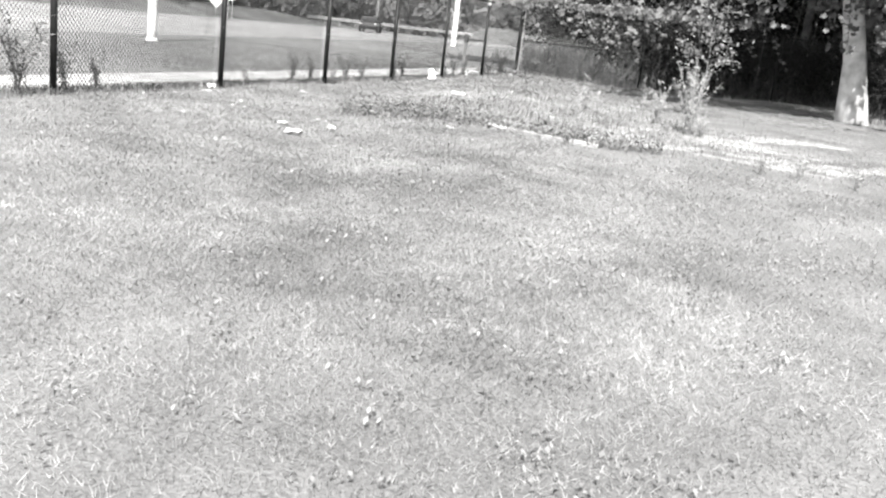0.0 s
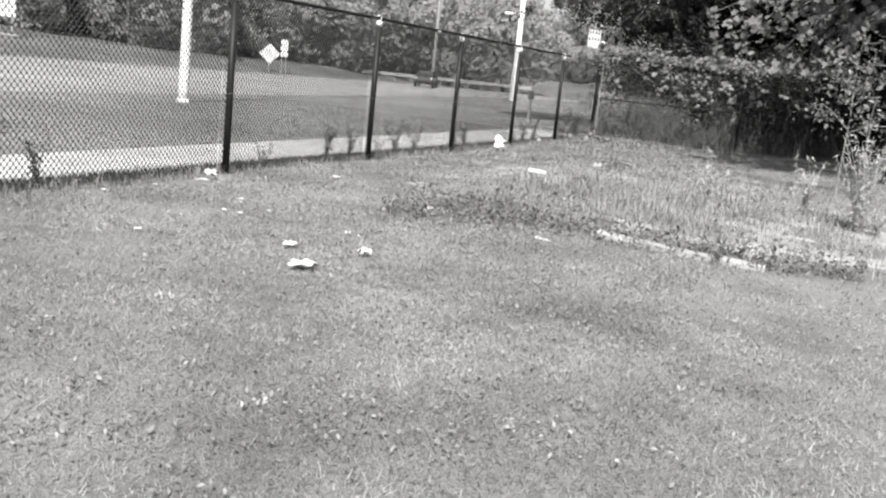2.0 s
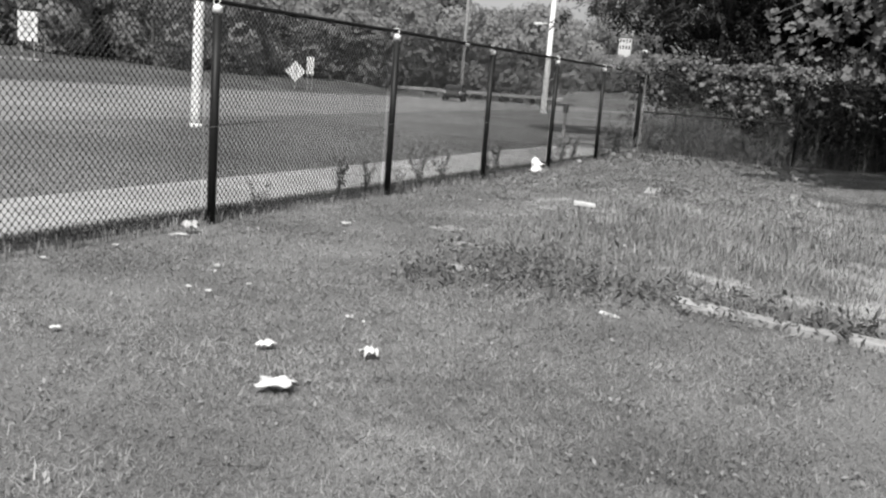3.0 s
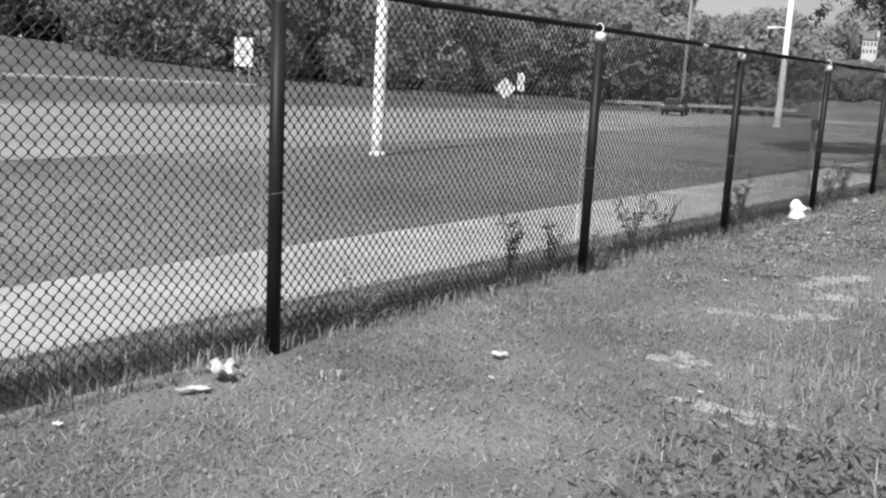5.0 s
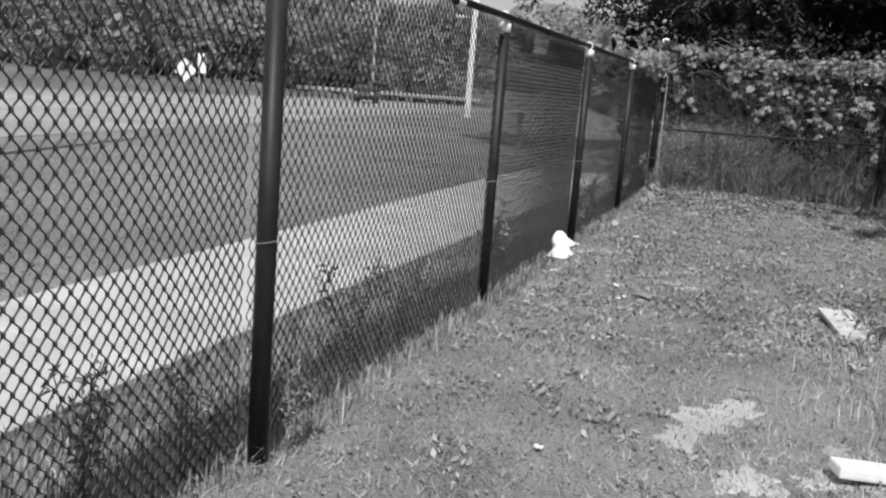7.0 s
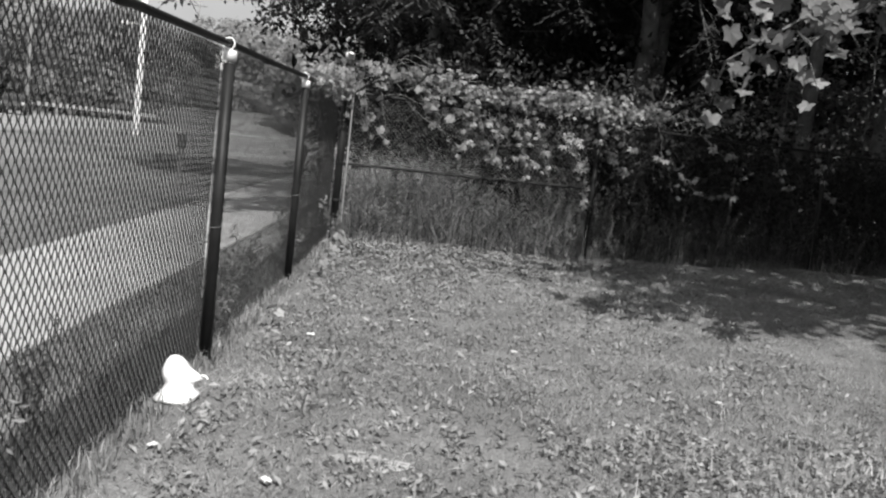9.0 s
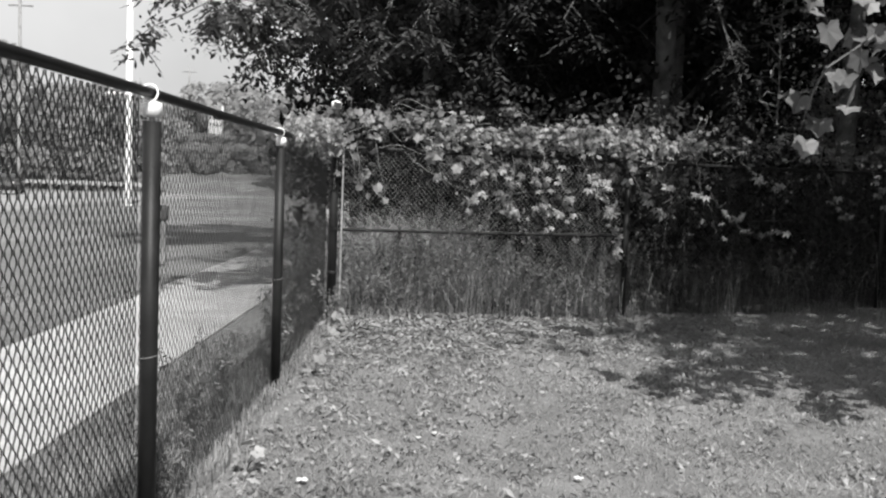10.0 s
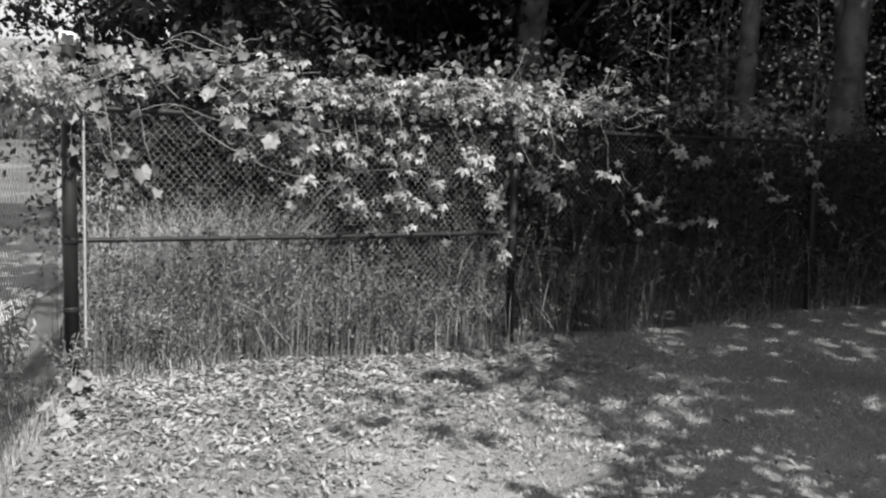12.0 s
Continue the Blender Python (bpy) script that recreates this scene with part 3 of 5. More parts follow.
shrub = tree("shrub", "dense shrub behind the fence, leaves darkened for shade", 21, 2.0, 19.1, 2.9, 1.7, 0.4, 5600, 0.11, 0.05, clump=0.4)
for x, y, turn, k in ((3.9, 19.4, 50, 0.95), (5.6, 19.8, 120, 0.9), (7.5, 19.2, 200, 0.62), (8.7, 19.1, 40, 0.66), (9.9, 19.5, 260, 0.7), (11.6, 20.0, 310, 0.9), (0.2, 19.1, 140, 0.75), (13.4, 18.6, 20, 1.0), (0.6, 19.3, 80, 0.8), (15.2, 16.6, 20, 1.1), (16.0, 13.6, 90, 1.2), (16.2, 10.4, 150, 1.2), (16.4, 7.0, 10, 1.2)):
    shrub.scale = (k, k, k)
    copy_thing(shrub, pose(x, y, 0.1, 0, 0, turn))
    shrub.scale = (1, 1, 1)

yard_tree = tree("yard_tree", "broad leaning tree on the lawn with mottled bark paled for sunlight", 31, 9.1, 13.0, 10.0, 4.0, 4.2, 3000, 0.24, 0.30, "sunlit_bark", "leaf", 0.31, 0.8, (-3.2, -4.9), 34)
# stands out of view, added to shade the right of lawn and back fence
unseen_side_tree = tree("yard_tree", "unseen broad tree added at the lawn's edge to cast shade", 36, 12.2, 15.0, 10.0, 4.7, 4.6, 3000, 0.24, 0.28, "bark", "leaf", 0.31, 0.8, (-3.6, -3.6), 36)
tall_a = tree("woodland_tree", "tall woodland tree with a thick bare trunk", 34, 8.8, 19.9, 14.0, 4.5, 6.0, 9000, 0.2, 0.24, lean=(0.8, 0.5))
copy_thing(tall_a, pose(10.0, 20.2, 0.1, 0, 0, 150))
copy_thing(tall_a, pose(7.9, 20.6, 0.1, 0, 0, 250) @ Matrix.Diagonal((0.7, 0.7, 1, 1)))

# lit background beyond the trunks, put into these shrubs' pale leaf colour
lit_toned_shrub = tree("shrub", "leafy shrub in the wood, leaves paled as if lit", 55, 10.6, 23.2, 4.2, 1.8, 0.5, 3600, 0.12, 0.04, leaf="brush", clump=0.4)
for x, y, turn, k in ((12.4, 24.6, 70, 1.1), (13.8, 26.6, 160, 1.25), (9.2, 23.6, 240, 1.0)):
    lit_toned_shrub.scale = (k, k, k)
    copy_thing(lit_toned_shrub, pose(x, y, 0.1, 0, 0, turn))
    lit_toned_shrub.scale = (1, 1, 1)
slim = tree("young_tree", "slim pale young tree inside the wood", 57, 6.6, 20.0, 5.5, 0.7, 2.8, 420, 0.09, 0.03, "stem", "brush", 0.2)
for x, y, turn in ((7.55, 20.4, 80), (8.3, 21.2, 170), (9.15, 20.6, 250)):
    copy_thing(slim, pose(x, y, 0.1, 2, 3, turn))

# ---- far trees across the road ----
def shell_leaves(rng, C, N, size, slim=0.75):
    """Folded leaves at the centres C that face along N, as triangles."""
    n = len(C)
    s = np.cross(N, rng.normal(size=(n, 3)))
    s /= np.linalg.norm(s, axis=1)[:, None] + 1e-9
    d = np.cross(N, s)
    L = (size * (0.6 + 0.8 * rng.random(n)))[:, None]
    V = np.stack([C - d * L / 2, C + s * L * slim / 2 + N * L * 0.1, C + d * L / 2, C - s * L * slim / 2 + N * L * 0.1], 1).reshape(-1, 3)
    i = np.arange(n)[:, None] * 4
    return V, np.concatenate([i + [[0, 1, 2]], i + [[0, 2, 3]]], 1).reshape(-1, 3)


def billow_tree(name, label, seed, x, y, height, spread, leaves, leaf_size, mat="hazed_far_leaf", trunk_r=0.22, low=0.12, clumps=30):
    """A tree whose crown is heaped up of rounded masses of leaves."""
    g = np.random.default_rng(seed)
    ob = thing(name, label, "tree", at=pose(x, y, float(ground_z(x, y))))
    h, tips = Heap(), []
    limbs(g, (0, 0, 0), height * 0.85, spread * 0.6, height * 0.25, 9, trunk_r, h, tips)
    part("trunk", h.mesh("trunk", M["bark"], True), None, ob)
    mid, half = height * (0.5 + low / 2), height * (0.5 - low / 2)
    D = g.normal(size=(clumps, 3))
    D /= np.linalg.norm(D, axis=1)[:, None]
    K = D * (0.45 + 0.35 * g.random((clumps, 1))) * [spread, spread, half] + [0, 0, mid]
    R = spread * (0.24 + 0.2 * g.random(clumps))
    which = g.integers(0, clumps, leaves)
    d = g.normal(size=(leaves, 3)) + [0, 0, 0.25]
    d /= np.linalg.norm(d, axis=1)[:, None]
    C = K[which] + d * R[which][:, None] * (0.72 + 0.36 * g.random((leaves, 1))) * [1, 1, 0.85]
    C[:, 2] = np.maximum(C[:, 2], 0.15)
    N = d + g.normal(0, 0.28, (leaves, 3))
    N /= np.linalg.norm(N, axis=1)[:, None]
    part("crown", mesh_arrays("crown", *shell_leaves(g, C, N, leaf_size), M[mat]), None, ob)
    return ob


FAR = "rounded leafy tree on the bank across the road"
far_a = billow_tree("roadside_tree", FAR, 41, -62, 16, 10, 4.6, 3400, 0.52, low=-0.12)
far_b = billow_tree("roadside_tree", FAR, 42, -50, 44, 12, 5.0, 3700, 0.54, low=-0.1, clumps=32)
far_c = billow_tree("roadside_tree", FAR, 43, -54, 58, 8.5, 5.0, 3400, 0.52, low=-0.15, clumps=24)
rng = np.random.default_rng(5)


def put_far(src, x, y, k, sink=0.3):
    src.scale = (k, k, k)
    copy_thing(src, pose(x, y, float(ground_z(x, y)) - sink, 0, 0, rng.random() * 360))
    src.scale = (1, 1, 1)


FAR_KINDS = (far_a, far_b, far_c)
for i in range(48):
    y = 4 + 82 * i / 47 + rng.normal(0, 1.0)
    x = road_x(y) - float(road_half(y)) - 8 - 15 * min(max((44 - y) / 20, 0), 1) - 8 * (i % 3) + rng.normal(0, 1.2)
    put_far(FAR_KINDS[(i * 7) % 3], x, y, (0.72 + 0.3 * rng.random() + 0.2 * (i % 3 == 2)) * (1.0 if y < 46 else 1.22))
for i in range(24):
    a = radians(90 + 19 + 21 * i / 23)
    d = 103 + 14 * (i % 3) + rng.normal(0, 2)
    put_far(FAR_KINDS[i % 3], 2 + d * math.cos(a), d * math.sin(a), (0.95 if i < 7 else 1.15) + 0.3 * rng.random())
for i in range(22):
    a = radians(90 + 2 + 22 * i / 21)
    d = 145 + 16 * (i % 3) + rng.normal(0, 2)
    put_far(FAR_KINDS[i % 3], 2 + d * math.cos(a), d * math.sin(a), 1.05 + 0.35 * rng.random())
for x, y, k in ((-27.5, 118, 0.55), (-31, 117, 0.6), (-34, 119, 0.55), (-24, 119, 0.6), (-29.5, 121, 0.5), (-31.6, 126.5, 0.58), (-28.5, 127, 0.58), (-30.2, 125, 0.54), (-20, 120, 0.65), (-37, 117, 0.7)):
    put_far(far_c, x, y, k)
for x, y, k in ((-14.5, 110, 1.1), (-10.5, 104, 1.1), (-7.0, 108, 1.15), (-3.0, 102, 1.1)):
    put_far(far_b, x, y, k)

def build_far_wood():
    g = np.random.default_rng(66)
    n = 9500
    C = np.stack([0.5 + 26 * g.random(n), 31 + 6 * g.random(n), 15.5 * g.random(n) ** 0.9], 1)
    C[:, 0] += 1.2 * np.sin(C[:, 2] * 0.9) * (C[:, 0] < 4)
    return tagged(new("far_wood", mesh_arrays("far_wood", *leaf_cards(g, C, 0.95, 0.4, 0.7), M["leaf"])), "dense foliage deep in the wood, darkened for shade", "wood", kind="stuff")


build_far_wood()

# unseen high crowns, added to keep the wood dark and to shade the verge
def high_shade_tree(label, seed, x, y, height, cx, cy, rx, ry, rz, leaves):
    g = np.random.default_rng(seed)
    ob = thing("woodland_tree", label, "tree", at=pose(x, y, float(ground_z(x, y))))
    h = Heap()
    top = np.array([cx - x, cy - y, height])
    trunk = [np.array([0, 0, -0.1]), np.array([0.1, 0, height * 0.3]), top * [0.25, 0.25, 0.62], top * [0.6, 0.6, 0.9]]
    h.tube(trunk, [0.17, 0.14, 0.1, 0.06], 9)
    D = g.normal(size=(40, 3))
    D /= np.linalg.norm(D, axis=1)[:, None]
    K = D * (0.35 + 0.6 * g.random((40, 1))) * [rx, ry, rz] + top
    for k in K[::2]:
        h.tube([trunk[2], (trunk[2] + k) / 2 + [0, 0, 0.4], k], [0.07, 0.04, 0.012], 5)
    part("trunk", h.mesh("trunk", M["bark"], True), None, ob)
    which = g.integers(0, 40, leaves)
    d = g.normal(size=(leaves, 3))
    d /= np.linalg.norm(d, axis=1)[:, None]
    C = K[which] + d * 1.15 * g.random((leaves, 1)) ** 0.5
    N = d + [0, 0, 0.6] + g.normal(0, 0.4, (leaves, 3))
    N /= np.linalg.norm(N, axis=1)[:, None]
    part("crown", mesh_arrays("crown", *shell_leaves(g, C, N, 0.24), M["leaf"]), None, ob)
    return ob


high_shade_tree("tall tree whose unseen crown is added over the fence for shade", 61, 5.6, 23.0, 10.5, 4.6, 17.4, 5.0, 2.9, 1.6, 9300)
high_shade_tree("tall tree at the wood's corner shading the verge", 62, 1.6, 28.5, 10.8, -1.0, 25.8, 5.8, 6.8, 1.5, 19000)


# ---- poles, signs ----
def build_light_pole(x, y, height, r, arm):
    ob = thing("street_light_pole", "tall white painted street light pole on the verge", "light pole", "street light poles", at=pose(x, y, VERGE_Z))
    part("shaft", lathe([(r * 1.05, -0.1), (r, 0.4), (r * 0.62, height)], 18), M["white_pole"], ob)
    part("collar", lathe([(r * 1.25, -0.02), (r * 1.25, 0.05), (r * 1.06, 0.09)], 18), M["white_pole"], ob)
    if arm:
        h = Heap()
        h.tube([(0, 0, arm), (-0.5, 0.1, arm + 0.1), (-0.95, 0.2, arm + 0.1)], 0.04, 8)
        part("arm", h.mesh("arm", M["white_pole"], True), None, ob)
        lamp = part("lamp_head", box(0.6, 0.28, 0.16, (-1.05, 0.22, arm + 0.09), 0.05), M["sign"], ob)
    return ob


build_light_pole(-9.85, 11.5, 10.0, 0.135, 0)
build_light_pole(-16.0, 55.6, 14.0, 0.21, 6.1)


def build_utility_pole(x, y, height):
    ob = thing("utility_pole", "grey weathered wooden utility pole", "utility pole", "utility poles", at=pose(x, y, float(ground_z(x, y))))
    part("pole", lathe([(0.2, -0.2), (0.18, 2), (0.13, height)], 12), M["wood"], ob)
    part("crossarm", box(2.2, 0.12, 0.14, (0, 0.16, height - 0.7), 0.02), M["wood"], ob)
    return ob


build_utility_pole(-36.4, 86.8, 17.0)
build_utility_pole(-50.6, 51.3, 14.0)
build_utility_pole(-36.0, 140.0, 13.0)


# ---- lawn: bare patches, grass, weeds ----
SAND = [(6.3, 0.75, 1.7, 0.7), (5.0, 0.55, 0.8, 0.35), (1.65, 3.0, 0.55, 0.4), (2.05, 0.85, 0.35, 0.16), (4.2, 0.65, 0.75, 0.5), (1.75, 4.3, 0.5, 0.55), (8.3, 1.6, 1.4, 1.0), (1.12, 7.65, 0.3, 0.15), (5.6, 2.0, 0.8, 1.0), (7.0, 2.7, 1.0, 0.9), (5.2, 4.9, 0.7, 0.8), (1.7, 1.5, 0.3, 0.2), (2.3, 3.9, 0.4, 0.3), (6.9, 4.8, 1.6, 0.8)]


def bare_patch(cx, cy, rx, ry, seed):
    """A thin uneven sheet of pale soil that follows the ground."""
    g = np.random.default_rng(seed)
    rings, around = 4, 32
    ph = g.random(4) * 6.28
    V, F = [(cx, cy, float(ground_z(cx, cy)) + 0.006)], []
    for k in range(1, rings + 1):
        for i in range(around):
            a = 2 * math.pi * i / around
            wob = 0.9 + 0.25 * math.sin(2 * a + ph[0]) + 0.17 * math.sin(5 * a + ph[1]) + 0.14 * math.sin(9 * a + ph[2]) + (0.34 * (g.random() - 0.3) if k == rings else 0)
            x, y = cx + rx * wob * k / rings * math.cos(a), cy + ry * wob * k / rings * math.sin(a)
            V.append((x, y, float(ground_z(x, y)) + 0.005 * (1 - (k / rings) ** 2) - 0.008 * (k == rings) + 0.004 * math.sin(13 * x + 5 * y) * math.sin(11 * y)))
    F = [(0, 1 + i, 1 + (i + 1) % around) for i in range(around)]
    for k in range(1, rings):
        for i in range(around):
            a, b = 1 + (k - 1) * around + i, 1 + (k - 1) * around + (i + 1) % around
            F += [(a, a + around, b + around), (a, b + around, b)]
    ob = new("bare_patch", mesh_arrays("bare_patch", V, F, M["sand"], True))
    return tagged(ob, "bare patch of pale sandy soil in the lawn", "bare soil", kind="structure")


for i, (px, py, prx, pry) in enumerate(SAND):
    for k in range(9 if prx < 0.9 else 16):
        a, d, s = random.random() * 6.28, 0.85 * math.sqrt(random.random()), random.uniform(0.14, 0.42)
        bare_patch(px + prx * d * math.cos(a), py + pry * d * math.sin(a), prx * s, pry * s, 100 + 20 * i + k)

rng = np.random.default_rng(77)


def back_line(x):
    return 15.33 + 0.306 * x


def thin_out(xy, keep=0.5):
    """Leaves fewer and fewer blades towards the middle of the bare soil."""
    chance = np.ones(len(xy))
    ragged = 0.3 * np.sin(xy[:, 0] * 9 + 2 * np.sin(xy[:, 1] * 7)) + 0.25 * np.sin(xy[:, 1] * 13 + xy[:, 0] * 5)
    for cx, cy, rx, ry in SAND:
        r = ((xy[:, 0] - cx) / rx) ** 2 + ((xy[:, 1] - cy) / ry) ** 2
        low = keep if rx < 0.7 else 0.42
        chance = np.minimum(chance, np.clip(low + 0.75 * (r + ragged), low * 0.5, 1) + (r > 1.5))
    return xy[rng.random(len(xy)) < chance]


def scatter(n, x0, x1, y0, y1):
    return np.stack([x0 + (x1 - x0) * rng.random(n), y0 + (y1 - y0) * rng.random(n)], 1)


def grass(name, xy, height, width, mat, label, lean=0.6, bend=0.5):
    V, F = blades(rng, xy, ground_z(xy[:, 0], xy[:, 1]) - 0.004, height, width, lean, bend)
    return tagged(new(name, mesh_arrays(name, V, F, M[mat])), label, "grass", kind="stuff")


def spread_lawn(n, x0, x1, y0, y1):
    xy = thin_out(scatter(n, x0, x1, y0, y1))
    xy = xy[xy[:, 1] < back_line(xy[:, 0])]
    clump = np.sin(xy[:, 0] * 3.1 + np.sin(xy[:, 1] * 2.3)) + np.sin(xy[:, 1] * 3.7 + np.sin(xy[:, 0] * 1.9))
    fine = np.sin(xy[:, 0] * 17 + 3 * np.sin(xy[:, 1] * 5)) * np.sin(xy[:, 1] * 19 + 2 * np.sin(xy[:, 0] * 7))
    return xy[rng.random(len(xy)) < 0.72 + 0.2 * clump + 0.25 * fine]


xy = np.concatenate([spread_lawn(95000, 0.05, 9.0, -8.0, -1.0), spread_lawn(165000, 0.05, 5.0, -3.0, 10.0), spread_lawn(110000, 0.05, 10.5, -1.0, 16.8), spread_lawn(150000, 0.3, 8.5, 9.0, 17.6)])
V, F = spikes(rng, xy, ground_z(xy[:, 0], xy[:, 1]) - 0.003, 0.028, 0.0066, 1.7)
n = 310000
f = rng.random(n)
near = np.stack([6.3 - 3.1 * f + rng.normal(0, 1.35, n), -9.1 + 7.2 * f + rng.normal(0, 0.8, n)], 1)
near = near[near[:, 0] > 0.1]
v, q = spikes(rng, near, ground_z(near[:, 0], near[:, 1]) - 0.003, 0.019, 0.0043, 1.6)
V, F = np.concatenate([V, v]), np.concatenate([F, q + len(V)])
tagged(new("lawn_grass", mesh_arrays("lawn_grass", V, F, M["blade"])), "short mown grass blades over the whole lawn", "grass", kind="stuff")
xy = np.concatenate([np.stack([cx + rx * 1.1 * rng.normal(0, 0.55, int(2600 * rx * ry) + 60), cy + ry * 1.1 * rng.normal(0, 0.55, int(2600 * rx * ry) + 60)], 1) for cx, cy, rx, ry in SAND])
xy = xy[rng.random(len(xy)) < 0.55 + 0.5 * np.sin(xy[:, 0] * 11 + 3 * np.sin(xy[:, 1] * 8)) * np.sin(xy[:, 1] * 14)]
V, F = blades(rng, xy, ground_z(xy[:, 0], xy[:, 1]) + 0.002, 0.036, 0.0055, 1.1, 0.8)
tagged(new("patch_grass", mesh_arrays("patch_grass", V, F, M["blade"])), "thin tufts of grass growing on the bare soil", "grass", kind="stuff")
xy = np.concatenate([spread_lawn(8000, 0.05, 8.0, -6.5, 0.0), spread_lawn(14000, 0.05, 4.5, -1.0, 15.5)])
C = np.c_[xy, ground_z(xy[:, 0], xy[:, 1]) + 0.012 + 0.022 * rng.random(len(xy))]
V, F = leaf_cards(rng, C, 0.019, 1.6, 0.8)
tagged(new("clover", mesh_arrays("clover", V, F, M["clover"])), "small clover leaves mixed into the lawn", "clover", kind="stuff")
xy = scatter(110000, -11.5, -2.8, -3.0, 19.0)
xy = xy[rng.random(len(xy)) < np.clip(1.25 + xy[:, 0] / 12, 0, 1)]
V, F = spikes(rng, xy, ground_z(xy[:, 0], xy[:, 1]) - 0.003, 0.026, 0.011)
tagged(new("verge_grass", mesh_arrays("verge_grass", V, F, M["verge_blade"])), "short grass on the verge beyond the sidewalk", "grass", kind="stuff")
xy = scatter(34000, -1.2, 0.10, -8.0, 15.3)
grass("fence_grass", xy, 0.09, 0.007, "weed", "longer uncut grass along the foot of the fence")
xy = scatter(4500, -1.0, 0.14, -8.0, 15.3)
grass("fence_grass", xy, 0.075, 0.004, "straw", "dry uncut stalks along the foot of the fence", 0.9, 0.9)
xy = np.stack([rng.normal(4.0, 1.1, 16000), rng.normal(3.6, 2.6, 16000)], 1)
xy = thin_out(xy[(xy[:, 0] > 1.9) & (xy[:, 1] > -0.3) & (xy[:, 1] < 10)])
xy = xy[rng.random(len(xy)) < 0.45 + 0.5 * np.sin(xy[:, 0] * 2.7 + np.sin(xy[:, 1] * 3.1)) * np.sin(xy[:, 1] * 2.3 + xy[:, 0])]
grass("rough_grass", xy, 0.085, 0.005, "straw", "taller dry grass on the rough mound", 0.9, 0.8)
xy = np.concatenate([np.stack([rng.normal(3.2, 0.9, 3000), rng.normal(4.8, 2.4, 3000)], 1), np.stack([rng.normal(4.7, 0.8, 2400), rng.normal(2.2, 1.1, 2400)], 1)])
xy = thin_out(xy[(xy[:, 0] > 1.7) & (xy[:, 1] > 0.1) & (xy[:, 1] < 9)], 0.3)
grass("rough_grass", xy, 0.115, 0.0035, "straw", "thin tall seeding grass on the mound", 1.1, 1.0)
xy = np.stack([rng.normal(4.0, 1.2, 9000), rng.normal(3.2, 2.6, 9000)], 1)
xy = thin_out(xy[(xy[:, 0] > 1.9) & (xy[:, 1] > -0.5) & (xy[:, 1] < 10)])
grass("rough_grass", xy, 0.075, 0.007, "weed", "green rough grass on the mound", 0.9, 0.8)

# low broad-leaved weeds along the edge of the mound
n = 1500
t = rng.random(n)
C = np.stack([2.2 + 3.9 * t, -0.55 + 0.42 * t + rng.normal(0, 0.2, n) * (1.3 - 0.7 * t), np.abs(rng.normal(0.05, 0.055, n)) + 0.02], 1)
more = np.stack([rng.normal(2.75, 0.42, 600), rng.normal(0.12, 0.38, 600), np.abs(rng.normal(0.06, 0.06, 600)) + 0.02], 1)
C = np.concatenate([C, more])
C[:, 2] += ground_z(C[:, 0], C[:, 1])
V, F = leaf_cards(rng, C, 0.058, 0.7, 0.36)
tagged(new("broadleaf_weeds", mesh_arrays("broadleaf_weeds", V, F, M["brush"])), "low broad-leaved weeds along the mound's edge", "weeds", kind="stuff")

# weeds over the old board
n = 700
C = np.stack([rng.normal(2.62, 0.12, n), rng.normal(6.85, 0.32, n), np.abs(rng.normal(0.05, 0.04, n)) + 0.02], 1)
V, F = leaf_cards(rng, C, 0.06, 0.9, 0.4)
tagged(new("broadleaf_weeds", mesh_arrays("broadleaf_weeds", V, F, M["weed"])), "low weeds beside an old board", "weeds", kind="stuff")

# low flat weeds in clumps among the grass
mid = np.concatenate([scatter(620, 0.2, 4.4, 5.5, 14.5), scatter(300, 0.2, 1.8, 2.5, 13.5), scatter(420, 2.0, 4.2, 6.0, 8.6), scatter(1000, 0.3, 8.2, -9.3, 2.0)])
mid = thin_out(mid, 0.25)
xy = np.repeat(mid, 13, axis=0) + rng.normal(0, 0.055, (len(mid) * 13, 2))
xy = xy[(xy[:, 0] > 0.1) & ((abs(xy[:, 0] - 2.30) > 0.15) | (abs(xy[:, 1] - 6.95) > 0.4))]
C = np.c_[xy, ground_z(xy[:, 0], xy[:, 1]) + 0.016 + 0.026 * rng.random(len(xy))]
size = 0.024 + 0.015 * (xy[:, 1] > 3.5)
V, F = leaf_cards(rng, C, size, 1.5, 0.5)
tagged(new("lawn_weeds", mesh_arrays("lawn_weeds", V, F, M["lawn_weed"])), "low flat weeds in clumps among the grass", "weeds", kind="stuff")

# fallen leaves: narrow, lying flat, heaped towards the fence corner
n = 14000
u = np.stack([np.abs(rng.normal(0, 1.7, n)) + 0.08, 16.4 - np.abs(rng.normal(0, 1.25, n))], 1)
u = u[(u[:, 1] < back_line(u[:, 0]))]
v = scatter(1500, 0.1, 4.5, 6.0, 15.0)
xy = np.concatenate([u, v])
C = np.c_[xy, ground_z(xy[:, 0], xy[:, 1]) + 0.018 + 0.022 * rng.random(len(xy))]
N = np.array([0, 0, 1.0]) + rng.normal(0, 0.33, (len(xy), 3))
V, F = shell_leaves(rng, C, N / np.linalg.norm(N, axis=1)[:, None], 0.062, 0.36)
tagged(new("fallen_leaves", mesh_arrays("fallen_leaves", V, F, M["litter_leaf"])), "pale narrow fallen leaves thick near the fence corner", "leaves", kind="stuff")


